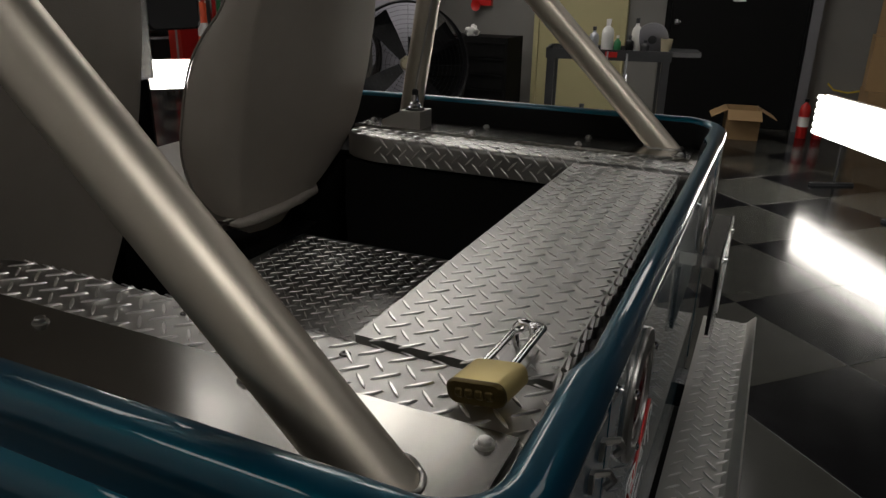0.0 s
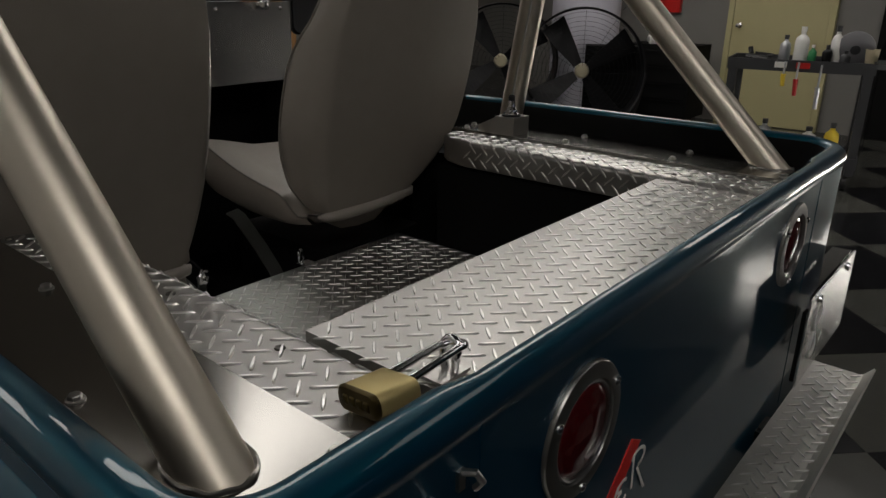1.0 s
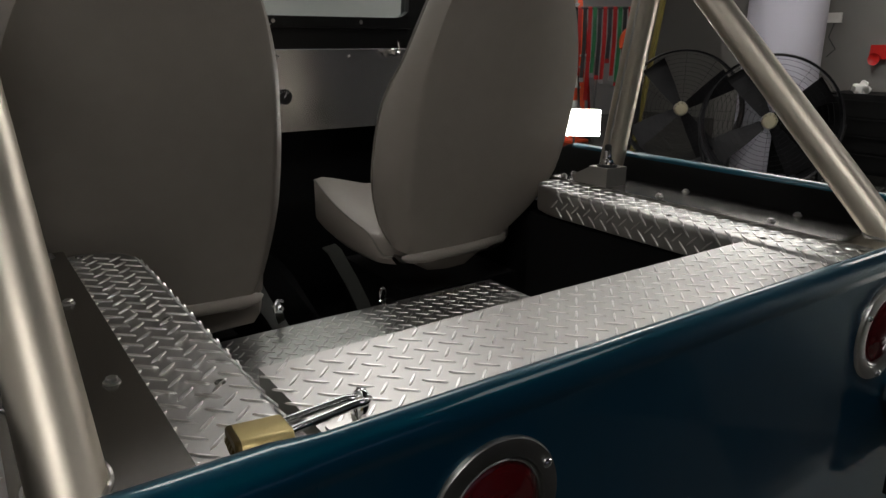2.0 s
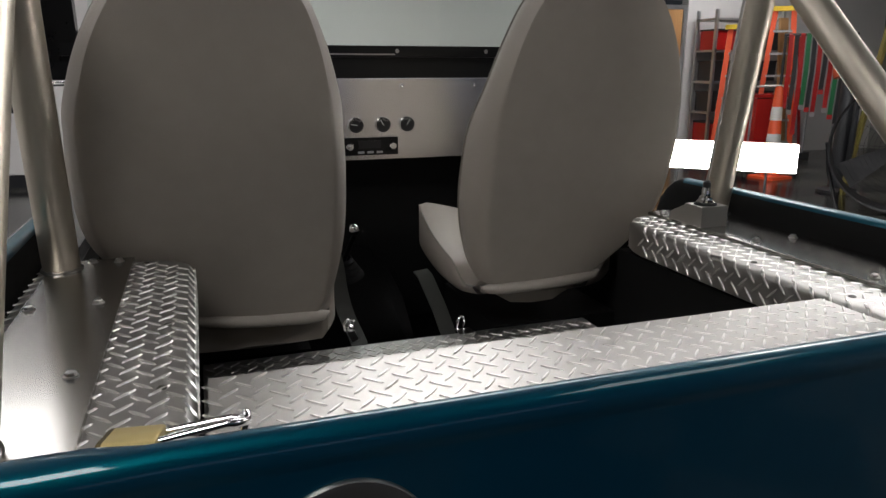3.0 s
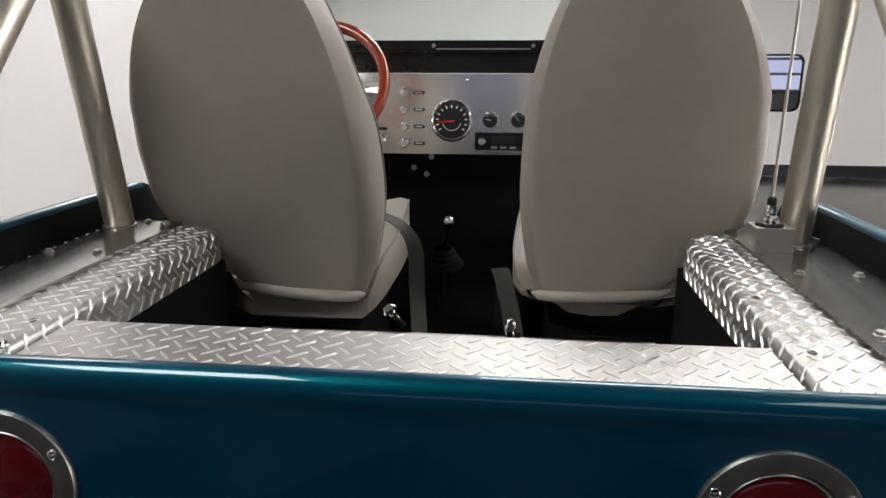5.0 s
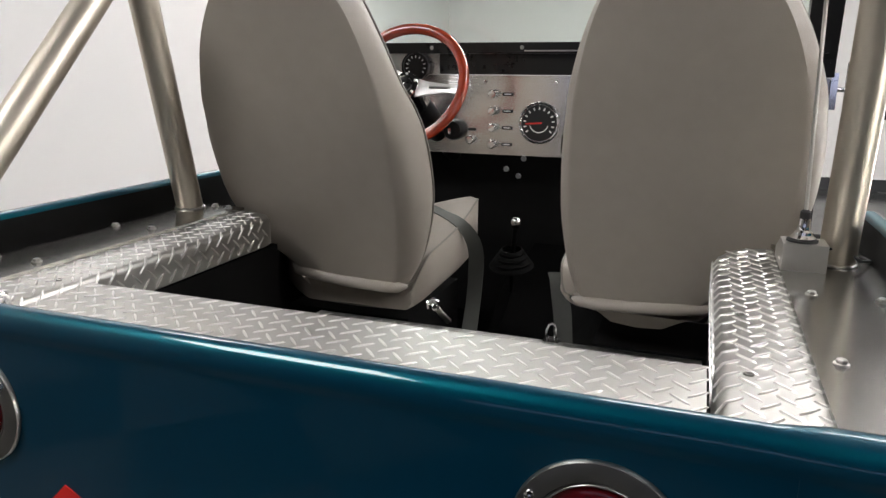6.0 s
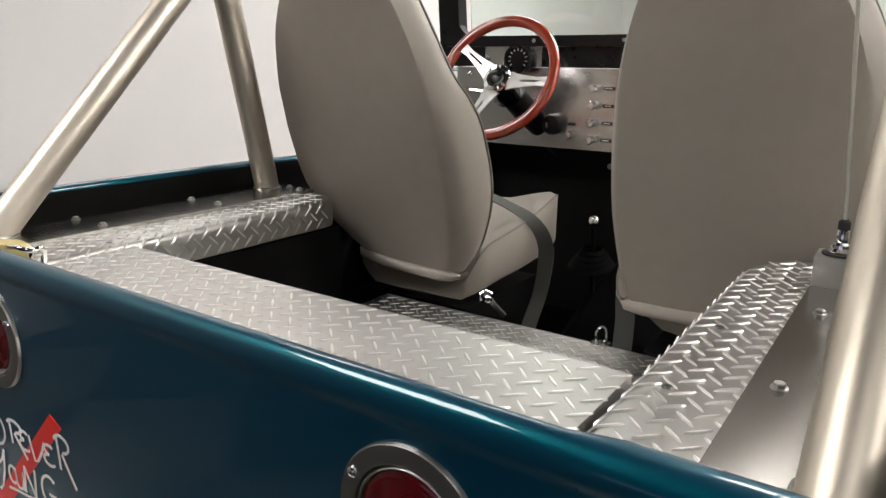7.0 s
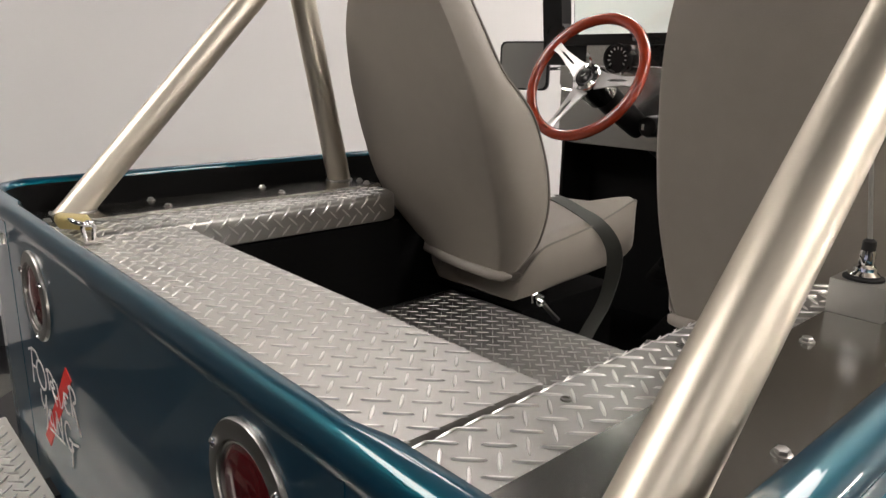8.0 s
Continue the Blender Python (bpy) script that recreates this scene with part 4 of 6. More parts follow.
for a in (-4, 146, 251):
    m = COLUMN @ pose(0, 0, 0, 0, 0, a)
    bm = bmesh.new()
    for side in (-1, 1):
        prof = [(0.030, 0.000, 0.026, 0.018), (0.065, 0.000, 0.018, 0.022), (0.075, 0.003, 0.017, 0.0235), (0.120, 0.0030, 0.0115, 0.030), (0.134, 0.000, 0.012, 0.032), (0.158, 0.000, 0.015, 0.034)]
        rows = []
        for x, w0, w1, z in prof:
            rows.append([bm.verts.new(m @ Vector(p)) for p in ((x, side * w0, z), (x, side * w1, z + 0.001), (x, side * w1, z + 0.005), (x, side * w0, z + 0.006))])
        for p0, p1 in zip(rows, rows[1:]):
            for k in range(4):
                bm.faces.new((p0[k], p0[(k + 1) % 4], p1[(k + 1) % 4], p1[k]))
        bm.faces.new(rows[0])
        bm.faces.new(rows[-1][::-1])
    part("spoke", bm, SPOKE, wheel, "slotted polished aluminium spoke")
ign = part("ignition_switch", lathe([(0.030, 0), (0.030, 0.030), (0.026, 0.040), (0.010, 0.042), (0, 0.042)], 28, facing(-0.318, 1.060)), BLACKGLOSS, dash, "black ignition switch housing", smooth=True)
part("ignition_key", box(-0.322, -0.314, DASH_Y - 0.062, DASH_Y - 0.042, 1.052, 1.068), CHROME, ign, bevel=0.001)
col = part("steering_column", pipe([tuple(COLUMN @ Vector((0, 0, -0.05))), tuple(COLUMN @ Vector((0, 0, -0.16))), tuple(COLUMN @ Vector((0, 0, -0.5)))], [0.036, 0.036, 0.028], 24), BLACKGLOSS, jeep, "black steering column", smooth=True)
part("turn_signal_lever", pipe([tuple(COLUMN @ Vector(p)) for p in ((-0.03, 0, -0.06), (-0.10, 0.0, -0.05), (-0.125, 0, -0.045))], 0.005, 8), CHROME, col, smooth=True)


# bucket seats
def smooth_line(pts, steps=4):
    """Rounds a list of points with a spline through them."""
    out = []
    n = len(pts)
    for i in range(n - 1):
        a, b, c, d = pts[max(i - 1, 0)], pts[i], pts[i + 1], pts[min(i + 2, n - 1)]
        for k in range(steps):
            t = k / steps
            out.append(tuple(0.5 * (2 * q + (r - p) * t + (2 * p - 5 * q + 4 * r - w) * t * t + (3 * q - p - 3 * r + w) * t ** 3) for p, q, r, w in zip(a, b, c, d)))
    return out + [tuple(pts[-1])]


def seat(s, x, y, yaw, lean, wide, sink, inner=0.0):
    """A high-backed bucket seat; s is -1 for the driver's, whose outer side is towards -x; sink lowers the cushion, inner widens it towards the middle."""
    base = Vector((s * x, y, 0.812))
    u, v = Vector((-s, yaw, 0)).normalized(), Vector((0, -lean, 1)).normalized()
    n = u.cross(v) * s            # towards the front of the seat
    if n.y < 0:
        n = -n
    place = lambda a, b, c: base + u * a + v * b + n * c
    # outline of the rear face: u is positive towards the middle of the vehicle
    left = [(-0.130, -0.004), (-0.150, 0.020), (-0.176, 0.040), (-0.225, 0.09), (-0.266, 0.165), (-0.275, 0.27), (-0.269, 0.335), (-0.260, 0.393), (-0.227, 0.483), (-0.182, 0.558), (-0.13, 0.610), (-0.06, 0.640)]
    right = [(0.128, -0.010), (0.138, 0.010), (0.145, 0.033), (0.155, 0.09), (0.162, 0.165), (0.160, 0.27), (0.154, 0.335), (0.145, 0.393), (0.120, 0.483), (0.087, 0.558), (0.040, 0.610), (-0.01, 0.640)]
    depth = [0.026, 0.066, 0.092, 0.119, 0.127, 0.120, 0.098, 0.068, 0.060, 0.062, 0.058, 0.045]
    inset = [0.026, 0.028, 0.030, 0.031, 0.031, 0.029, 0.026, 0.022, 0.016, 0.012, 0.010, 0.008]
    left = [(a - wide * min(1, max(0, b / 0.15)), b) for a, b in left]
    depth = [d + inner * 1.6 * max(0, 1 - k / 4) for k, d in enumerate(depth)]
    left, right = smooth_line(left), smooth_line(right)
    depth, inset = ([d[0] for d in smooth_line([(d,) for d in q])] for q in (depth, inset))
    bm = bmesh.new()
    rows, seams = [], ([], [])
    for (la, lb), (ra, rb), d, e in zip(left, right, depth, inset):
        w = ra - la
        side = [(e + 0.030, -0.0045), (e + 0.006, -0.0020), (e, -0.0005), (e * 0.84, 0.0040), (e * 0.48, min(0.016, d * 0.3)), (e * 0.16, min(0.034, d * 0.45)), (0.0, d * 0.58), (-0.001, d * 0.85), (0.002, d - 0.003), (0.007, d + 0.001), (0.022, d + 0.006)]
        row = [(la + q, c) for q, c in side[::-1]]
        row += [(la + w * f, c) for f, c in ((0.34, -0.0085), (0.5, -0.0095), (0.66, -0.0085))]
        row += [(ra - q, c) for q, c in side]
        row += [(la + w * f, d + c) for f, c in ((0.75, -0.004), (0.5, -0.018), (0.25, -0.004))]
        level = [lb + (rb - lb) * (a - la) / w for a, c in row]
        rows.append([bm.verts.new(place(a, b, c + 0.0022 * noise.noise(Vector((a * 11, b * 8, 3.1 * s))))) for (a, c), b in zip(row, level)])
        for line, a in zip(seams, (la + 0.001, ra - 0.001)):
            line.append(tuple(place(a, lb + (rb - lb) * (a - la) / w, d - 0.001)))
    for a, b in zip(rows, rows[1:]):
        for k in range(len(a)):
            bm.faces.new((a[k], a[(k + 1) % len(a)], b[(k + 1) % len(a)], b[k]))
    bm.faces.new(rows[0])
    bm.faces.new(rows[-1][::-1])
    frame_ = part("seat", bm, VINYL, jeep, "high-backed bucket seat in grey vinyl", smooth=True)
    # piping round the front edge
    for line in seams:
        part("piping", pipe(line, 0.0024, 8), SEAM, frame_, smooth=True)
    # rolled lower hem
    hem = [tuple(place(a, b, c)) for a, b, c in ((-0.138, 0.004, 0.014), (-0.12, 0.002, 0.000), (-0.06, -0.002, -0.007), (0.0, -0.007, -0.009), (0.08, -0.013, -0.007), (0.112, -0.016, 0.000), (0.126, -0.018, 0.010))]
    part("lower_hem", pipe(hem, [0.004, 0.0100, 0.0122, 0.0122, 0.0122, 0.0105, 0.003], 12), PIPING, frame_, "padded lower hem", smooth=True)
    # skirt under the hem
    bm = bmesh.new()
    pts = ((-0.118, 0.014), (-0.05, 0.006), (0.05, 0.006), (0.108, 0.010), (0.122, 0.018), (0.130, 0.030))
    hi = [bm.verts.new(place(a, -0.018, c)) for a, c in pts]
    lo = [bm.verts.new(place(a * 0.97, -0.040 + sink * 0.9 - inner * 0.2 - max(0, a - 0.03) * (0.20 - inner * 9), c + 0.030)) for a, c in pts]
    back = [bm.verts.new(place(a * 0.92, -0.064 + inner, 0.11)) for a, c in pts]
    for k in range(len(pts) - 1):
        bm.faces.new((hi[k], hi[k + 1], lo[k + 1], lo[k]))
        bm.faces.new((lo[k], lo[k + 1], back[k + 1], back[k]))
    part("skirt", bm, VINYL, frame_, smooth=True)
    # cushion
    bm = bmesh.new()
    rows, edges = [], ([], [])
    fwd = Vector((n.x, n.y, 0)).normalized()
    for c, a0, a1, z0, z1 in smooth_line(((0.036, -0.13, 0.126, -0.074, -0.030), (0.060, -0.17, 0.140, -0.067, 0.012), (0.088, -0.20, 0.150, -0.060, 0.042), (0.15, -0.23, 0.158, -0.050, 0.055), (0.234, -0.24, 0.163, -0.044, 0.070), (0.31, -0.245, 0.165, -0.037, 0.089), (0.375, -0.24, 0.164, -0.030, 0.106), (0.402, -0.235, 0.160, -0.015, 0.106), (0.414, -0.225, 0.152, 0.02, 0.092)), 3):
        a1 += inner * min(1, c / 0.06)
        w = a1 - a0
        z0 = max(z0 - sink + inner, -0.036 if inner else -1.0)
        z1 = max(z1 - sink, z0 + 0.02)
        dip = 0.03 * max(0, 1 - c / 0.13)
        ring = []
        for a, z in ((a0 + 0.012, z0), (a0, z0 + 0.015), (a0, z1 - 0.006), (a0 + 0.003, z1), (a0 + 0.020, z1 + 0.005 - dip), (a0 + 0.055, z1 - 0.002 - dip), (a0 + w * 0.32, z1 - 0.022 - dip), (a0 + w * 0.5, z1 - 0.026 - dip), (a1 - w * 0.32, z1 - 0.022 - dip), (a1 - 0.055, z1 - 0.002 - dip), (a1 - 0.020, z1 + 0.005 - dip), (a1 - 0.003, z1), (a1, z1 - 0.006), (a1, z0 + 0.015), (a1 - 0.012, z0)):
            ring.append(bm.verts.new(base + u * a + Vector((0, 0, z)) + fwd * c))
        rows.append(ring)
        for line, a in zip(edges, (a0 + 0.001, a1 - 0.001)):
            line.append(tuple(base + u * a + Vector((0, 0, z1 - 0.001)) + fwd * c))
    for a, b in zip(rows, rows[1:]):
        for k in range(len(a)):
            bm.faces.new((a[k], a[(k + 1) % len(a)], b[(k + 1) % len(a)], b[k]))
    bm.faces.new(rows[0])
    bm.faces.new(rows[-1][::-1])
    cushion = part("cushion", bm, VINYL, frame_, "grey vinyl seat cushion with raised bolsters", smooth=True)
    for line in edges:
        part("piping", pipe(line, 0.0024, 8), SEAM, cushion, smooth=True)
    return frame_


seat(-1, 0.298, 0.816, 0.01, 0.31, 0.008, 0.0)
seat(1, 0.283, 0.855, 0.10, 0.23, -0.003, 0.012, 0.022)

# seat belt of the driver's seat, anchors and gear lever
belt_pts = [(-0.222, 1.016, 0.936), (-0.195, 1.016, 0.930), (-0.165, 1.028, 0.915), (-0.138, 1.053, 0.893), (-0.118, 1.082, 0.857), (-0.108, 1.098, 0.812), (-0.105, 1.088, 0.757), (-0.098, 1.052, 0.708), (-0.086, 0.990, 0.668), (-0.080, 0.945, 0.62), (-0.076, 0.92, 0.46)]
belt = part("seat_belt", strip(smooth_line(belt_pts), smooth_line([(0.1, 1, 0.1)] * 3 + [(0.3, 0.9, 0.2)] + [(0.6, 0.6, 0.1)] + [(0.85, 0.3, 0)] + [(0.95, 0.0, 0)] + [(1, -0.12, 0)] * 4), 0.0182, 0.0025), WEBBING, jeep, "grey seat belt webbing draped over the cushion", smooth=True)
part("belt_tongue", box(-0.246, -0.214, 0.998, 1.034, 0.932, 0.939), CHROME, belt, bevel=0.002)
part("seat_belt", strip([(0.088, 1.09, 0.785), (0.095, 1.075, 0.775), (0.104, 1.055, 0.745), (0.116, 1.03, 0.705), (0.125, 1.0, 0.66), (0.13, 0.96, 0.60)], [(0.9, 0.3, 0)] * 6, 0.020, 0.004), WEBBING, jeep, "grey seat belt buckle strap", smooth=True)
anchor = part("belt_anchor", pipe([(0.118 + 0.009 * math.cos(a), 0.895 + 0.004 * math.cos(a), 0.716 + 0.017 * math.sin(a)) for a in (2 * math.pi * k / 24 for k in range(24))], 0.0028, 8, True), CHROME, jeep, "chrome belt anchor ring", smooth=True)
part("anchor_plate", box(0.106, 0.138, 0.865, 0.897, 0.7012, 0.705), CHROME, anchor, bevel=0.001)
buckle = part("belt_buckle", strip([(-0.134, 0.868, 0.758), (-0.128, 0.876, 0.748), (-0.120, 0.890, 0.728), (-0.108, 0.912, 0.702)], [(0.6, -0.4, 0.5)] * 4, 0.0085, 0.004), DULLCHROME, jeep, "folded chrome belt anchor strap", bevel=0.001)
part("buckle_bolt", lathe([(0.009, 0), (0.009, 0.004), (0.006, 0.008), (0, 0.009)], 12, pose(-0.126, 0.872, 0.746, 60, 20, 0)), CHROME, buckle, smooth=True)
part("buckle_hook", pipe([(-0.138, 0.862, 0.744), (-0.140, 0.862, 0.758), (-0.130, 0.868, 0.766), (-0.118, 0.872, 0.760)], 0.0028, 8), CHROME, buckle, smooth=True)
gear = part("gear_lever", pipe([(-0.070, 1.30, 0.66), (-0.062, 1.268, 0.77), (-0.042, 1.210, 0.855)], 0.006, 10), BLACK, jeep, "floor gear lever with chrome knob", smooth=True)
part("gear_knob", lathe([(0.005, -0.014), (0.011, -0.009), (0.0135, 0.0), (0.011, 0.009), (0.006, 0.013), (0, 0.014)], 24, Matrix.Translation((-0.042, 1.215, 0.866))), CHROME, gear, smooth=True)
for k in range(4):
    w = 0.055 - 0.008 * k
    part("gear_boot_pleat", lathe([(w * 0.93, 0.0), (w * 1.06, 0.004), (w * 0.93, 0.010), (w * 0.80, 0.012)], 24, Matrix.Translation((-0.066, 1.276, 0.736 + 0.012 * k)) @ pose(0, 0, 0, 12, 0, 0)), BLACK, gear, smooth=True)


# side mirrors
def mirror(s, x, y, z, turn):
    m = Matrix.Translation((x, y, z)) @ pose(0, 0, 0, 0, 0, turn)
    bm = bmesh.new()
    w, h, r = 0.095, 0.077, 0.022
    pts = arc(w - r, h - r, r, 0, 90, 5) + arc(-w + r, h - r, r, 90, 180, 5) + arc(-w + r, -h + r, r, 180, 270, 5) + arc(w - r, -h + r, r, 270, 360, 5)
    rings = [[bm.verts.new(m @ Vector((x * k, d, zz * k))) for x, zz in pts] for k, d in ((0.93, -0.012), (1.0, -0.010), (1.0, 0.0), (0.8, 0.028), (0.3, 0.036))]
    for a, b in zip(rings, rings[1:]):
        for k in range(len(pts)):
            bm.faces.new((a[k], a[(k + 1) % len(pts)], b[(k + 1) % len(pts)], b[k]))
    bm.faces.new(rings[-1])
    mr = part("side_mirror", bm, BLACKGLOSS, jeep, "black rimmed rectangular side mirror", smooth=True)
    bm = bmesh.new()
    lo = [bm.verts.new(m @ Vector((x * 0.93, -0.0105, zz * 0.93))) for x, zz in pts]
    bm.faces.new(lo)
    part("mirror_glass", bm, MIRROR, mr, "mirror glass")
    part("mirror_arm", pipe([tuple(m @ Vector((0, 0.03, 0))), (x - s * 0.03, y + 0.06, z - 0.01), (s * 0.672, 1.585, z - 0.005)], 0.006, 10), CHROME, mr, smooth=True)
    part("mirror_bracket", box(min(s * 0.660, s * 0.676), max(s * 0.660, s * 0.676), 1.575, 1.598, z - 0.055, z + 0.035), CHROME, mr, bevel=0.004)


mirror(-1, -0.843, 1.60, 1.215, 8)
mirror(1, 0.792, 1.60, 1.195, -8)

# hood ahead of the windshield and tyres under the tub
part("cowl", box(-0.65, 0.65, 1.60, 2.0, 1.10, 1.212), PAINT, jeep, bevel=0.02)
for s in (-1, 1):
    for y in (0.42, 2.5):
        tyre = part("wheel", lathe([(0.20, -0.11), (0.33, -0.115), (0.37, -0.09), (0.375, 0.0), (0.37, 0.09), (0.33, 0.115), (0.20, 0.11), (0.20, -0.11)], 40, Matrix.Translation((s * 0.60, y, GROUND + 0.375)) @ pose(0, 0, 0, 0, 90, 0)), RUBBER, jeep, "black off-road tyre", smooth=True)
        part("rim", lathe([(0.20, 0.06), (0.17, 0.05), (0.16, 0.0), (0.05, 0.02), (0, 0.02)], 32, Matrix.Translation((s * 0.60, y, GROUND + 0.375)) @ pose(0, 0, 0, 0, 90 * s, 0)), GREYMETAL, tyre, smooth=True)
part("hood", box(-0.55, 0.55, 2.0, 3.0, 0.95, 1.10), PAINT, jeep, bevel=0.03)

# padlock lying on the shelf, shackle through the staple
lock = thing("padlock", "brass combination padlock with steel shackle on the tread plate shelf", "padlock", (-0.446, 0.094, SHELF_Z + 0.001), turn=-8)
bm = bmesh.new()
edge = [(c, d) for cy, cz, a0 in ((0.0175, 0.0125, 0), (-0.0175, 0.0125, 90), (-0.0175, 0.0085, 180), (0.0175, 0.0085, 270)) for c, d in arc(cy, cz, 0.0078, a0, a0 + 90, 5)]
roll = Matrix.Translation((0, 0, 0.0155)) @ pose(0, 0, 0, -11, 0, 0)
rows = [[bm.verts.new(roll @ Vector((x, y * k, (z - 0.0105) * k))) for y, z in edge] for x, k in ((-0.0210, 0.90), (-0.0200, 0.97), (-0.0185, 1.0), (0.0180, 1.0), (0.0198, 0.96), (0.0206, 0.86))]
for a, b in zip(rows, rows[1:]):
    for k in range(len(edge)):
        bm.faces.new((a[k], a[(k + 1) % len(edge)], b[(k + 1) % len(edge)], b[k]))
bm.faces.new(rows[0])
bm.faces.new(rows[-1][::-1])
part("lock_body", bm, BRASS, lock, "worn brass padlock body with rounded edges", smooth=True)
bm = bmesh.new()
rows = [[bm.verts.new(roll @ Vector((x, y * k, (z - 0.0105) * k))) for y, z in edge] for x, k in ((-0.0175, 1.015), (-0.0202, 1.015), (-0.0220, 0.93), (-0.0222, 0.70))]
for a, b in zip(rows, rows[1:]):
    for k in range(len(edge)):
        bm.faces.new((a[k], a[(k + 1) % len(edge)], b[(k + 1) % len(edge)], b[k]))
bm.faces.new(rows[-1][::-1])
part("dial_face", bm, DARKBRASS, lock, "dark tarnished end face with number wheels", smooth=True)
for k in range(4):
    part("dial_wheel", lathe([(0.0, -0.0032), (0.0050, -0.0032), (0.0056, -0.002), (0.0056, 0.002), (0.0050, 0.0032), (0.0, 0.0032)], 12, roll @ Matrix.Translation((-0.0187, -0.0132 + 0.0088 * k, 0.0)) @ pose(0, 0, 0, 90, 0, 0)), DARKBRASS, lock, "small number wheel")
part("shackle", pipe([(0.014, 0.016, 0.0160), (0.072, 0.016, 0.0240)] + [(0.073 + 0.0130 * math.cos(radians(a)), 0.003 + 0.0130 * math.sin(radians(a)), 0.0275 - 0.0045 * math.sin(radians(a))) for a in range(75, -90, -15)] + [(0.072, -0.010, 0.0325), (0.014, -0.010, 0.0215)], 0.0034, 12), BRIGHTCHROME, lock, "chrome shackle", smooth=True)


# ---- workshop side of the room ----
def door(name, label, x, y, width, height, turn, material, handle, frame_mat):
    t = tagged(thing(name, label, "door", (x, y, GROUND), turn=turn), kind="structure")
    part("door_leaf", box(-width / 2, width / 2, 0.0, 0.045, 0.008, height), material, t, bevel=0.003)
    for a, b, c, d in ((-width / 2 - 0.06, -width / 2 - 0.004, 0, height + 0.06), (width / 2 + 0.004, width / 2 + 0.06, 0, height + 0.06), (-width / 2 - 0.004, width / 2 + 0.004, height + 0.004, height + 0.06)):
        part("door_frame", box(a, b, -0.012, 0.06, c, d), frame_mat, t, bevel=0.003)
    side = -width / 2 + 0.07 if handle < 0 else width / 2 - 0.07
    h = part("door_handle", lathe([(0.03, 0), (0.028, 0.008), (0.012, 0.012), (0.011, 0.04), (0.022, 0.045), (0.026, 0.06), (0.018, 0.07), (0, 0.072)], 20, Matrix(((1, 0, 0, side), (0, 0, -1, 0), (0, 1, 0, 1.02), (0, 0, 0, 1)))), CHROME, t, "round steel door knob", smooth=True)
    return t


door("door_1", "closed oak veneer door", 5.94, WALL_F + 0.03, 0.95, 2.13, 0, WOODDOOR, -1, GREYMETAL)
door("door_2", "closed cream painted door in the grey wall", WALL_R - 0.055, 2.00, 0.92, 2.08, -90, CREAM, -1, CREAM)
dd = door("door_3", "closed black double door", WALL_R - 0.055, 0.375, 1.29, 2.3, -90, BLACK, -1, BLACK)
part("door_sign", box(-0.06, 0.06, -0.006, 0.0, 1.24, 1.30), WHITEPLASTIC, dd, "small pale door plate")
tagged(part("pillar", box(WALL_R - 0.16, WALL_R - 0.001, -0.39, -0.30, GROUND, CEIL - 0.001), PILLAR, bevel=0.01), "pale grey square pillar", "pillar", kind="structure")
tagged(part("column", lathe([(0.36, GROUND), (0.36, CEIL - 0.002)], 40, Matrix.Translation((6.35, 3.72, 0))), COLUMNPAINT, smooth=True), "round white column behind the fans", "column", kind="structure")


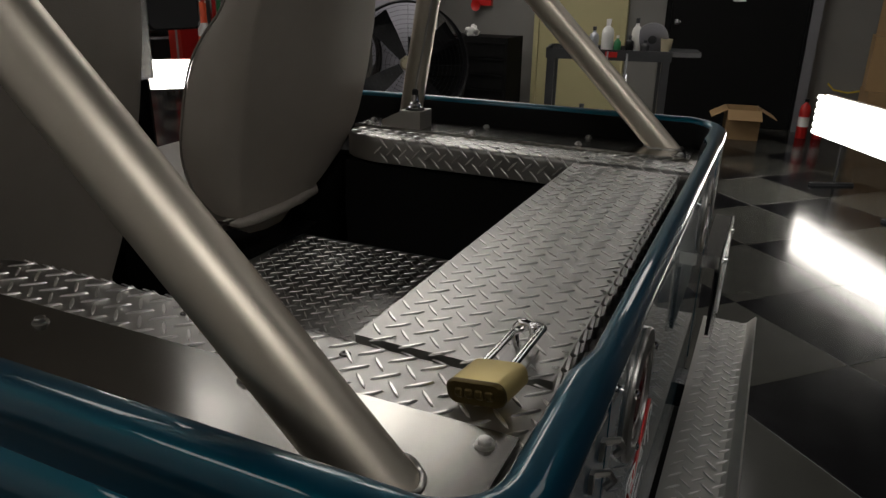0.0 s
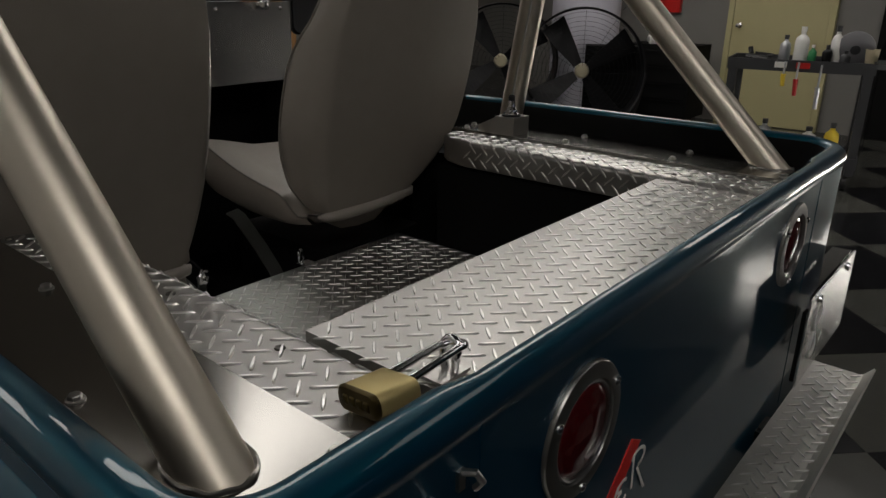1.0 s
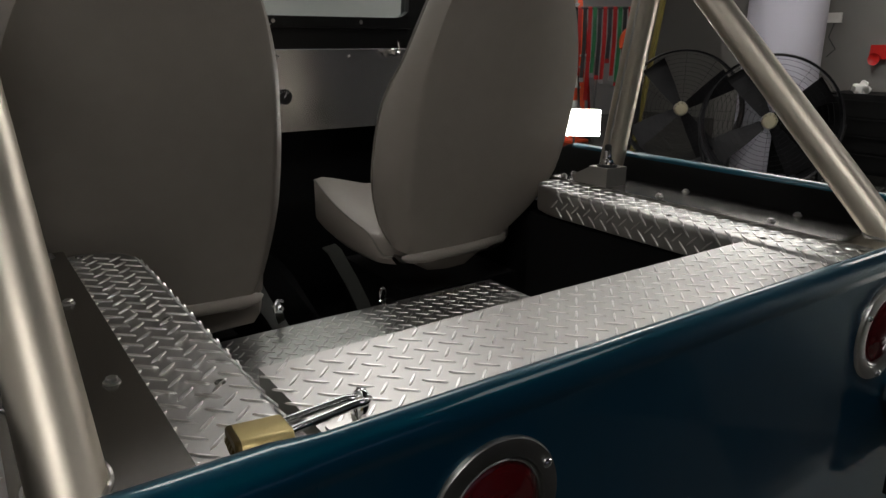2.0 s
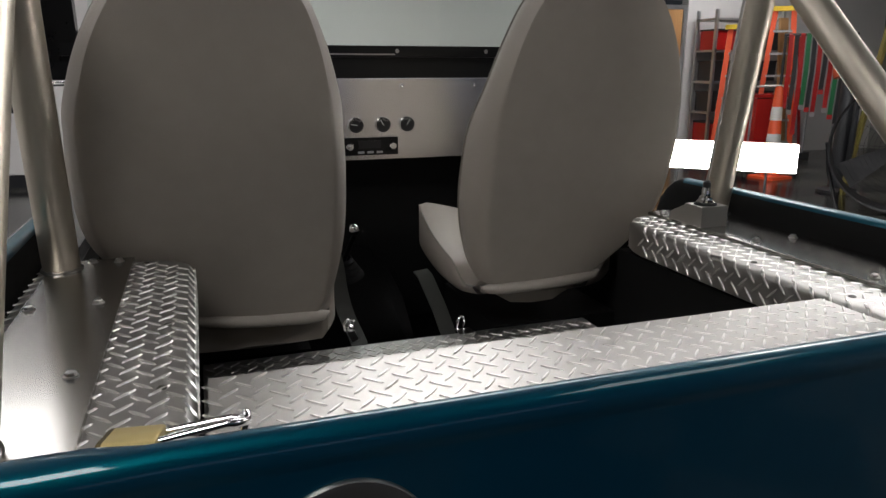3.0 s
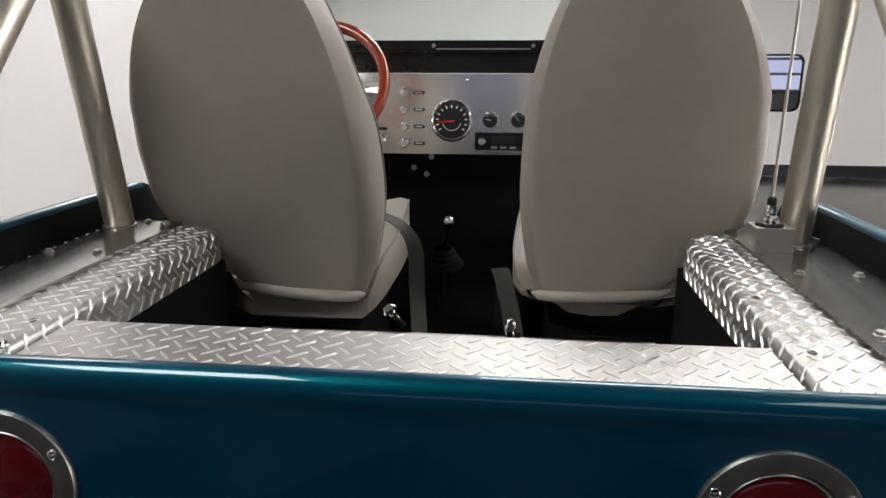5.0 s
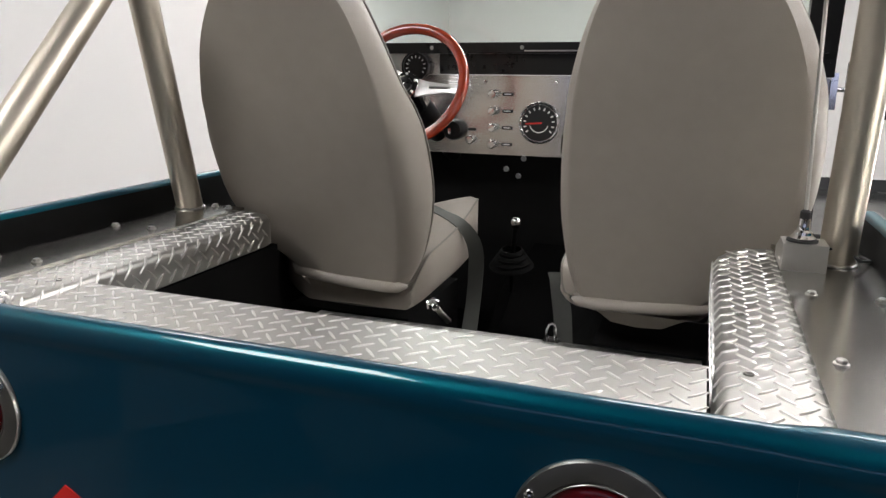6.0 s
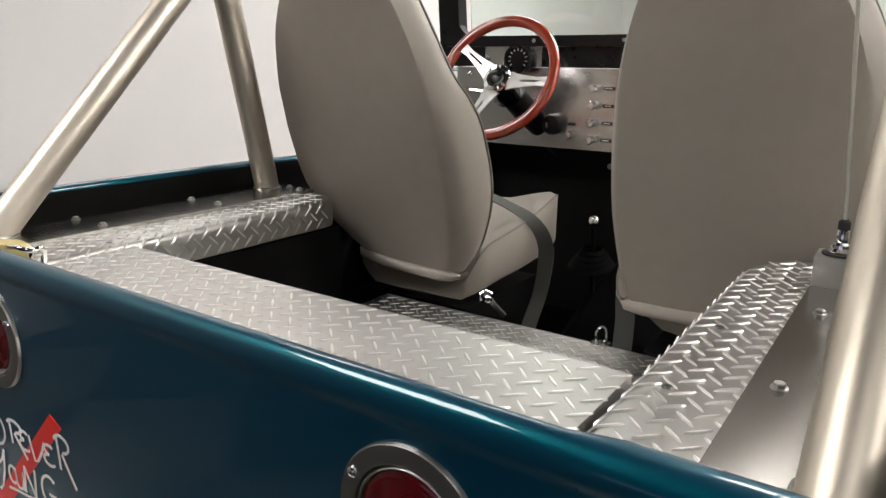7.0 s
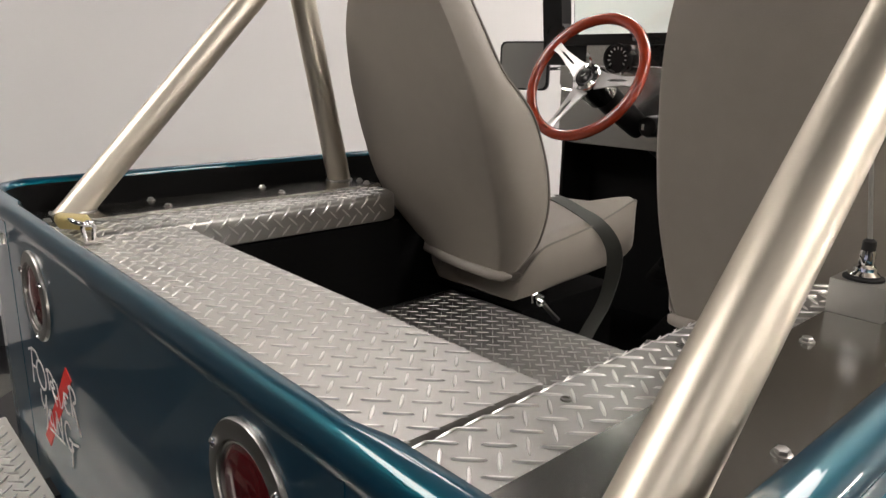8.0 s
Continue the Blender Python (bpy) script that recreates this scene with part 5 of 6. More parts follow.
def drum_fan(x, y, z, r, turn):
    t = thing("drum_fan", "large black drum fan with dark blades on a wheeled stand", "fan", (x, y, GROUND), group="drum fans", turn=turn)
    m = Matrix.Translation((0, 0, z - GROUND)) @ pose(0, 0, 0, 90, 0, 0)
    part("drum", lathe([(r * 0.97, -0.17), (r, -0.18), (r, 0.18), (r * 0.97, 0.17), (r * 0.96, 0), (r * 0.97, -0.17)], 56, m), FANBLACK, t, "black round drum", smooth=True)
    part("hub", lathe([(0.0, 0.06), (0.055, 0.05), (0.07, 0.02), (0.07, -0.06), (0, -0.06)], 24, m), PALEHUB, t, "pale hub", smooth=True)
    for k in range(4):
        a = radians(90 * k + 35)
        bm = bmesh.new()
        rows = []
        for f, w, tw in ((0.07, 0.05, 35), (0.28, 0.095, 28), (0.53, 0.13, 20)):
            d = Vector((math.cos(a), math.sin(a), 0))
            e = Vector((-math.sin(a) * math.cos(radians(tw)), math.cos(a) * math.cos(radians(tw)), math.sin(radians(tw))))
            rows.append([bm.verts.new(m @ (d * f + e * w * q + Vector((0, 0, h)))) for q, h in ((-1, 0), (1, 0), (1, 0.004), (-1, 0.004))])
        for p, q in zip(rows, rows[1:]):
            for i in range(4):
                bm.faces.new((p[i], p[(i + 1) % 4], q[(i + 1) % 4], q[i]))
        bm.faces.new(rows[0])
        bm.faces.new(rows[-1][::-1])
        part("blade", bm, FANBLACK, t)
    for k in range(12):
        part("guard_ring", pipe([tuple(m @ Vector((r * (0.16 + 0.07 * k) * math.cos(b), r * (0.16 + 0.07 * k) * math.sin(b), 0.16))) for b in (2 * math.pi * j / 36 for j in range(36))], 0.0016, 6, True), FANBLACK, t, smooth=True)
    for k in range(12):
        b = 2 * math.pi * k / 12
        part("guard_spoke", pipe([tuple(m @ Vector((0.06 * math.cos(b), 0.06 * math.sin(b), 0.16))), tuple(m @ Vector((r * 0.96 * math.cos(b), r * 0.96 * math.sin(b), 0.16)))], 0.0016, 6), FANBLACK, t)
    for sx in (-1, 1):
        part("stand_leg", pipe([(sx * r * 0.75, -0.2, 0.02), (sx * r * 0.95, 0, 0.35), (sx * r * 1.02, 0, z - GROUND)], 0.018, 10), FANBLACK, t, smooth=True)
        part("wheel", lathe([(0.07, -0.02), (0.08, -0.012), (0.08, 0.012), (0.07, 0.02), (0, 0.02)], 20, Matrix.Translation((sx * r * 0.8, 0.2, 0.08)) @ pose(0, 0, 0, 0, 90, 0)), RUBBER, t, smooth=True)
    return t


drum_fan(5.504, 3.251, 0.541, 0.59, -60)
drum_fan(5.62, 4.30, 0.56, 0.59, -50)


def tool_chest(x, y, w, d, h, turn):
    t = thing("tool_chest", "black steel tool chest with drawers on castors", "tool chest", (x, y, GROUND), turn=turn, group="tool chests")
    part("cabinet_body", box(-w / 2, w / 2, -d / 2, d / 2, 0.10, h), BLACK, t, bevel=0.008)
    n = 4
    for k in range(n):
        z = 0.13 + k * (h - 0.17) / n
        dr = part("drawer", box(-w / 2 + 0.02, w / 2 - 0.02, -d / 2 - 0.012, -d / 2, z, z + (h - 0.17) / n - 0.012), BLACK, t, bevel=0.003)
        part("drawer_pull", box(-w / 2 + 0.05, w / 2 - 0.05, -d / 2 - 0.024, -d / 2 - 0.012, z + (h - 0.17) / n - 0.03, z + (h - 0.17) / n - 0.018), BLACK, dr)
    for sx in (-1, 1):
        for sy in (-1, 1):
            part("castor", lathe([(0.05, -0.015), (0.05, 0.015), (0, 0.015)], 16, Matrix.Translation((sx * (w / 2 - 0.08), sy * (d / 2 - 0.08), 0.05)) @ pose(0, 0, 0, 0, 90, 0)), RUBBER, t, smooth=True)
    return t


tool_chest(6.70, 2.925, 0.75, 0.5, 0.83, -90)
# added black box, a stand-in that darkens the view through the fan
tool_chest(6.0, 3.19, 0.54, 0.30, 0.83, -60)
bm = bmesh.new()
rr = random.Random(4)
bmesh.ops.create_icosphere(bm, subdivisions=3, radius=0.09)
for v in bm.verts:
    v.co *= 0.75 + 0.5 * noise.noise(v.co * 18)
    v.co.z = max(v.co.z, -0.045)
rag = part("cloth_rag", bm, WHITEPLASTIC, smooth=True)
rag.location = (6.60, 3.02, GROUND + 0.875)
tagged(rag, "crumpled white rag lying on the tool chest", "rag")


def utility_cart(x, y, turn):
    t = thing("utility_cart", "dark grey plastic two-shelf utility cart", "cart", (x, y, GROUND), turn=turn)
    for z in (0.20, 0.86):
        tr = part("tray", box(-0.48, 0.48, -0.25, 0.25, z - 0.05, z - 0.02), CARTMAT, t, bevel=0.01)
        for a in ((-0.48, 0.48, -0.25, -0.235), (-0.48, 0.48, 0.235, 0.25), (-0.48, -0.465, -0.234, 0.234), (0.465, 0.48, -0.234, 0.234)):
            part("tray_lip", box(*a, z - 0.02, z + 0.03), CARTMAT, tr, bevel=0.003)
    for sx in (-1, 1):
        for sy in (-1, 1):
            part("upright", box(sx * 0.44 - 0.03, sx * 0.44 + 0.03, sy * 0.21 - 0.03, sy * 0.21 + 0.03, 0.10, 0.81), CARTMAT, t, bevel=0.008)
            part("castor", lathe([(0.05, -0.015), (0.05, 0.015), (0, 0.015)], 16, Matrix.Translation((sx * 0.42, sy * 0.2, 0.05)) @ pose(0, 0, 0, 0, 90, 0)), RUBBER, t, smooth=True)
    part("push_handle", slab([(0.48, -0.23), (0.70, -0.17), (0.70, 0.17), (0.48, 0.23)], 0.85, 0.885), CARTMAT, t, bevel=0.008)
    part("tool_label", box(-0.16, -0.08, -0.258, -0.251, 0.835, 0.875), WHITEPLASTIC, t)
    part("warning_label", box(-0.02, 0.07, -0.258, -0.251, 0.835, 0.875), REDPAINT, t)
    return t


utility_cart(5.06, 1.19, -78)


def bottle(x, y, z, r, h, material, name="spray_bottle", label="plastic spray bottle on the cart", cap=CARTMAT):
    t = thing(name, label, "bottle", (x, y, z))
    part("bottle_body", lathe([(0, 0), (r * 0.92, 0.0), (r, 0.01), (r, h * 0.62), (r * 0.85, h * 0.72), (r * 0.35, h * 0.8), (r * 0.35, h * 0.86)], 20), material, t, smooth=True)
    part("cap", lathe([(r * 0.4, h * 0.86), (r * 0.42, h), (0, h)], 16), cap, t, smooth=True)
    return t


CART_TOP = GROUND + 0.84
for x, y, r, h, m, nm, lb, cp in ((5.00, 1.30, 0.038, 0.21, GREYMETAL, "spray_can", "grey metal spray can on the cart", CARTMAT), (5.04, 1.20, 0.048, 0.27, WHITEPLASTIC, "spray_bottle", "tall white plastic bottle on the cart", WHITEPLASTIC),
                                  (5.00, 1.11, 0.028, 0.15, GREENPLASTIC, "spray_bottle", "small green bottle on the cart", WHITEPLASTIC), (5.08, 1.03, 0.034, 0.15, BLACKGLOSS, "paint_tin", "black tin on the cart", CARTMAT),
                                  (5.14, 0.99, 0.040, 0.28, WHITEPLASTIC, "spray_bottle", "white spray bottle with dark trigger on the cart", CARTMAT), (5.04, 0.90, 0.035, 0.12, CARTMAT, "paint_tin", "dark tin on the cart", CARTMAT)):
    bottle(x, y, CART_TOP, r, h, m, nm, lb, cp)
for x, y, r, h, m, lb in ((5.02, 1.36, 0.05, 0.25, GREYMETAL, "steel can on the lower cart shelf"), (5.06, 1.05, 0.06, 0.22, WHITEPLASTIC, "white jug on the lower cart shelf"), (5.10, 0.9, 0.05, 0.26, YELLOW, "yellow bottle on the lower cart shelf")):
    bottle(x, y, GROUND + 0.18, r, h, m, "jug", lb)
roll = thing("polishing_pad", "round dark grey polishing pad standing on the cart", "pad", (5.16, 0.87, CART_TOP))
part("pad_disc", lathe([(0, -0.03), (0.10, -0.03), (0.125, -0.015), (0.125, 0.015), (0.10, 0.03), (0, 0.03)], 32, pose(0, 0, 0.125, 0, 80, 12)), PILLAR, roll, smooth=True)
part("pad_hub", lathe([(0, 0.036), (0.03, 0.034), (0.035, 0.028)], 20, pose(0, 0, 0.125, 0, -100, 12)), CARTMAT, roll, smooth=True)
cup = thing("paper_cup", "cream paper cup on the cart", "cup", (5.12, 0.75, CART_TOP))
part("cup_body", lathe([(0, 0.002), (0.030, 0.002), (0.034, 0.0), (0.046, 0.13), (0.048, 0.132), (0.044, 0.130), (0.032, 0.01), (0, 0.008)], 24), PAPER, cup, smooth=True)
tool = thing("air_tool", "black air tool with a coiled hose on the cart", "tool", (4.98, 1.50, CART_TOP))
part("tool_body", pipe([(0, -0.10, 0.03), (0, 0.06, 0.035)], [0.028, 0.034], 14), BLACKGLOSS, tool, smooth=True)
part("tool_grip", pipe([(0, 0.02, 0.03), (0.03, 0.05, 0.11)], 0.018, 12), BLACKGLOSS, tool, smooth=True)
part("tool_hose", pipe([(0.03 + 0.05 * math.cos(a * 0.7), -0.04 + 0.09 * math.sin(a * 0.7), 0.012 + 0.003 * a) for a in range(20)], 0.009, 8), RUBBER, tool, smooth=True)
for y, z, h, m, lb in ((1.22, 0.64, 0.17, YELLOW, "yellow handled hand tool hanging from the cart"), (1.13, 0.58, 0.23, REDPAINT, "dark red hand tool hanging from the cart"), (0.98, 0.50, 0.30, GREYMETAL, "pale steel hand tool hanging from the cart")):
    t = thing("hand_tool", lb, "tool", (4.775, y, z), group="hanging tools")
    part("tool_handle", pipe([(0, 0, 0), (0, 0.004, h * 0.5)], [0.014, 0.018], 10), m, t, smooth=True)
    part("tool_shaft", pipe([(0, 0.004, h * 0.5), (0.02, 0.006, h)], 0.007, 8), GREYMETAL, t, smooth=True)


def cardboard_box(x, y, w, d, h, turn, opened=True, z=GROUND):
    t = thing("cardboard_box", "open empty cardboard box on the floor" if opened else "closed brown cardboard box", "box", (x, y, z), turn=turn)
    e = 0.006
    for a in ((-w / 2, w / 2, -d / 2, -d / 2 + e), (-w / 2, w / 2, d / 2 - e, d / 2), (-w / 2, -w / 2 + e, -d / 2 + e, d / 2 - e), (w / 2 - e, w / 2, -d / 2 + e, d / 2 - e)):
        part("box_side", box(*a, 0, h), CARDBOARD, t)
    part("box_bottom", box(-w / 2 + e, w / 2 - e, -d / 2 + e, d / 2 - e, 0.001, 0.007), CARDBOARD, t)
    if opened:
        for sx, sy in ((1, 0), (-1, 0), (0, 1), (0, -1)):
            m = Matrix.Translation((sx * w / 2, sy * d / 2, h)) @ pose(0, 0, 0, 0, 0, {(1, 0): 0, (-1, 0): 180, (0, 1): 90, (0, -1): 270}[(sx, sy)]) @ pose(0, 0, 0, 0, 28, 0)
            hw = (d if sx else w) / 2
            part("flap", box(0.0, 0.16, -hw, hw, -0.003, 0.003, None, m), CARDBOARD, t)
    else:
        part("box_top", box(-w / 2 + e, w / 2 - e, -d / 2 + e, d / 2 - e, h - 0.008, h - 0.002), CARDBOARD, t)
    return t


cardboard_box(6.60, 0.16, 0.36, 0.30, 0.28, 8)
cardboard_box(6.9, -1.15, 0.5, 0.6, 0.50, 3, False)
cardboard_box(6.9, -1.13, 0.48, 0.58, 0.48, -2, False, GROUND + 0.501)
cardboard_box(6.9, -1.16, 0.46, 0.55, 0.42, 4, False, GROUND + 0.982)


def extinguisher(x, y, h=0.46, r=0.075):
    t = thing("fire_extinguisher", "red fire extinguisher standing on the floor", "fire extinguisher", (x, y, GROUND), group="extinguishers")
    part("cylinder", lathe([(0, 0), (r * 0.95, 0), (r, 0.015), (r, h * 0.72), (r * 0.8, h * 0.82), (r * 0.35, h * 0.88), (r * 0.3, h * 0.92)], 24), REDPAINT, t, smooth=True)
    part("label_plate", lathe([(r * 1.01, h * 0.30), (r * 1.01, h * 0.55)], 24), WHITEPLASTIC, t, smooth=True)
    part("valve", box(-0.02, 0.02, -0.02, 0.02, h * 0.92, h), BLACKGLOSS, t, bevel=0.004)
    part("hose", pipe([(0.02, 0, h * 0.97), (0.08, 0, h * 0.95), (r + 0.015, 0.01, h * 0.7), (r + 0.015, 0.02, h * 0.3)], 0.010, 8), RUBBER, t, smooth=True)


extinguisher(6.84, -0.39, 0.38, 0.050)
extinguisher(6.88, -0.53, 0.33, 0.045)
tagged(part("extension_cord", pipe([(WALL_R - 0.02, -0.56, 0.42), (WALL_R - 0.03, -0.62, 0.36), (WALL_R - 0.03, -0.75, 0.34), (WALL_R - 0.03, -0.88, 0.37), (WALL_R - 0.03, -1.0, 0.46)], 0.008, 8), YELLOW, smooth=True), "yellow extension cord hung along the wall", "cable")
pull = thing("alarm_bell", "red fire alarm box on the grey wall", "fire alarm", (WALL_R, 3.18, 1.12))
part("alarm_body", box(-0.06, 0, -0.12, 0.12, -0.06, 0.08), REDPAINT, pull, bevel=0.01)
part("alarm_horn", lathe([(0.03, 0), (0.05, 0.02), (0.06, 0.05), (0.03, 0.03), (0, 0.03)], 20, pose(-0.06, 0.05, -0.06, 0, -90, 0)), REDPAINT, pull, smooth=True)
sw = thing("thermostat", "small white wall control box with wires", "wall box", (WALL_R, 3.73, 1.47))
part("box_cover", box(-0.03, 0, -0.07, 0.07, -0.05, 0.05), WHITEPLASTIC, sw, bevel=0.006)
part("wire", pipe([(-0.01, 0.0, -0.05), (-0.012, 0.04, -0.2), (-0.012, -0.05, -0.32), (-0.012, 0.03, -0.4)], 0.005, 6), CARTMAT, sw, smooth=True)


red_box = thing("alarm_box", "flat red steel box on the grey wall", "wall box", (WALL_R, 2.88, 1.36))
part("box_cover", box(-0.07, 0, -0.10, 0.10, -0.09, 0.12), REDPAINT, red_box, bevel=0.008)


def step_ladder(x, y, h, turn, material=ORANGE):
    t = thing("step_ladder", "orange fibreglass step ladder folded against the wall", "ladder", (x, y, GROUND), turn=turn, group="ladders")
    for sx in (-1, 1):
        part("rail", box(sx * 0.26 - 0.035, sx * 0.26 + 0.035, -0.02, 0.02, 0, h, None, pose(0, 0, 0, -6, -sx * 4, 0)), material, t, bevel=0.004)
        part("rear_rail", box(sx * 0.26 - 0.025, sx * 0.26 + 0.025, 0.05, 0.08, 0, h - 0.05, None, pose(0, 0, 0, -6, -sx * 4, 0)), material, t, bevel=0.004)
    for k in range(1, int(h / 0.3)):
        w = 0.24 - 0.02 * k
        part("step", box(-w, w, -0.04 + 0.031 * k, 0.03 + 0.031 * k, 0.3 * k - 0.015, 0.3 * k + 0.015), GREYMETAL, t, bevel=0.003)
    part("top_cap", box(-0.2, 0.2, h * 0.1 - 0.05, h * 0.1 + 0.10, h - 0.03, h + 0.03), YELLOW, t, bevel=0.01)
    return t


step_ladder(6.62, 7.65, 1.85, -35)
step_ladder(7.25, 7.6, 2.1, -42)


def traffic_cone(x, y, turn, z=GROUND):
    t = thing("traffic_cone", "tall slim orange traffic cone with two white bands", "cone", (x, y, z), turn=turn, group="cones")
    part("cone_base", box(-0.18, 0.18, -0.18, 0.18, 0, 0.03), ORANGE, t, bevel=0.008)
    part("cone_body", lathe([(0.12, 0.03), (0.10, 0.10), (0.045, 1.08), (0.030, 1.10), (0, 1.10)], 28), ORANGE, t, smooth=True)
    part("band", lathe([(0.0865, 0.38), (0.0775, 0.54)], 28), WHITEPLASTIC, t, smooth=True)
    part("band", lathe([(0.0690, 0.70), (0.0600, 0.86)], 28), WHITEPLASTIC, t, smooth=True)


traffic_cone(6.20, 6.45, 10)


def rack(x, y, turn):
    t = thing("storage_rack", "grey steel storage rack with dark bins", "rack", (x, y, GROUND), turn=turn)
    for sx in (-1, 1):
        for sy in (-1, 1):
            part("upright", box(sx * 0.58 - 0.02, sx * 0.58 + 0.02, sy * 0.2 - 0.02, sy * 0.2 + 0.02, 0, 2.1), GREYMETAL, t)
    for k in range(5):
        z = 0.25 + 0.43 * k
        part("shelf_board", box(-0.6, 0.6, -0.22, 0.22, z - 0.015, z + 0.015), GREYMETAL, t, bevel=0.003)
    return t


rack(7.15, 8.32, 0)
for k in range(4):
    for j in range(3):
        b = thing("storage_bin", "dark plastic storage bin on the rack" if (k + j) % 3 else "red plastic storage bin on the rack", "bin", (6.77 + 0.38 * j, 8.31, GROUND + 0.266 + 0.43 * k), group="bins")
        part("bin_body", box(-0.16, 0.16, -0.18, 0.18, 0, 0.26), CARTMAT if (k + j) % 3 else REDPAINT, b, bevel=0.015)
        part("bin_rim", box(-0.17, 0.17, -0.19, 0.19, 0.26, 0.285), CARTMAT, b, bevel=0.005)
rail = thing("strap_rail", "dark wheeled rail hung with red and green straps", "strap rail", (7.15, 6.85, GROUND), turn=-42)
part("rail_bar", pipe([(-0.42, 0, 1.72), (0.42, 0, 1.72)], 0.018, 10), CARTMAT, rail, smooth=True)
for sx in (-1, 1):
    part("rail_post", pipe([(sx * 0.40, 0, 0.06), (sx * 0.40, 0, 1.72)], 0.018, 10), CARTMAT, rail, smooth=True)
    part("rail_foot", box(sx * 0.40 - 0.025, sx * 0.40 + 0.025, -0.22, 0.22, 0.0, 0.06), CARTMAT, rail, bevel=0.006)
rr = random.Random(11)
for k in range(11):
    x, drop = -0.34 + 0.068 * k, 0.55 + 0.7 * rr.random()
    m = (REDPAINT, CARTMAT, REDPAINT, GREENPLASTIC, CARTMAT)[k % 5]
    y = -0.020 - 0.012 * (k % 3)
    st = thing("ratchet_strap", ("red", "black", "red", "green", "black")[k % 5] + " webbing strap hanging from the rail", "strap", tuple((pose(7.15, 6.85, GROUND, 0, 0, -42) @ Vector((x, y, 1.0))).to_tuple()), group="hanging straps", turn=-42)
    part("webbing", strip([(0, -y * 0.9, 0.735), (0, 0, 0.72), (0.01, -0.01, 0.72 - drop * 0.5), (0, 0.004, 0.72 - drop)], [(1, 0.2, 0)] * 4, 0.026, 0.006), m, st)
    part("ratchet", box(-0.03, 0.03, -0.018, 0.018, 0.66 - drop, 0.72 - drop), GREYMETAL if k % 2 else REDPAINT, st, bevel=0.005)
lev = thing("spirit_level", "yellow pole leaning by the fans", "pole", (6.3, 5.25, GROUND))
part("pole", strip([(-0.25, 0, 0.0), (-0.17, 0, 0.435), (0.10, 0, 1.87)], [(1, 0, 0)] * 3, 0.022, 0.05), DULLYELLOW, lev, bevel=0.003)
stand = thing("hose_stand", "dark upright stand with an orange hose looped over its top", "hose stand", (6.15, 5.42, GROUND))
part("stand_post", lathe([(0, 0), (0.20, 0), (0.20, 0.03), (0.09, 0.06), (0.085, 1.25), (0.06, 1.30), (0, 1.30)], 24), BASEBOARD, stand, smooth=True)
part("hose_loop", pipe([(-0.03, 0.16 * math.cos(radians(a)), 1.28 + 0.14 * math.sin(radians(a))) for a in range(-30, 215, 15)], 0.045, 12), ORANGE, stand, "orange hose loop", smooth=True)
part("hose_tail", pipe([(-0.03, -0.14, 1.20), (-0.06, -0.17, 0.8), (-0.05, -0.15, 0.2)], 0.03, 10), BASEBOARD, stand, smooth=True)
board = thing("wooden_plank", "tall brown wooden plank leaning in the alcove", "plank", (7.68, 7.95, GROUND))
part("plank_board", strip([(0, -0.10, 0.0), (0, 0.12, 2.0)], [(1, 0, 0)] * 2, 0.075, 0.035), WOODDOOR, board, bevel=0.003)
for x, m, lb in ((7.86, CARTMAT, "black handled broom leaning in the alcove"), (8.05, REDPAINT, "red handled squeegee leaning in the alcove")):
    br = thing("broom", lb, "broom", (x, 7.95, GROUND), group="brooms")
    part("handle", pipe([(0, -0.08, 0.05), (0, 0.16, 1.75)], 0.022, 10), m, br, smooth=True)
    part("head", box(-0.16, 0.16, -0.12, -0.04, 0.0, 0.09), CARTMAT, br, bevel=0.01)
cart = thing("hand_cart", "low steel hand cart with a white push bar and red crate", "hand cart", (6.88, 7.25, GROUND), turn=-6)
part("deck", box(-0.44, 0.44, -0.16, 0.22, 0.16, 0.20), CARTMAT, cart, bevel=0.01)
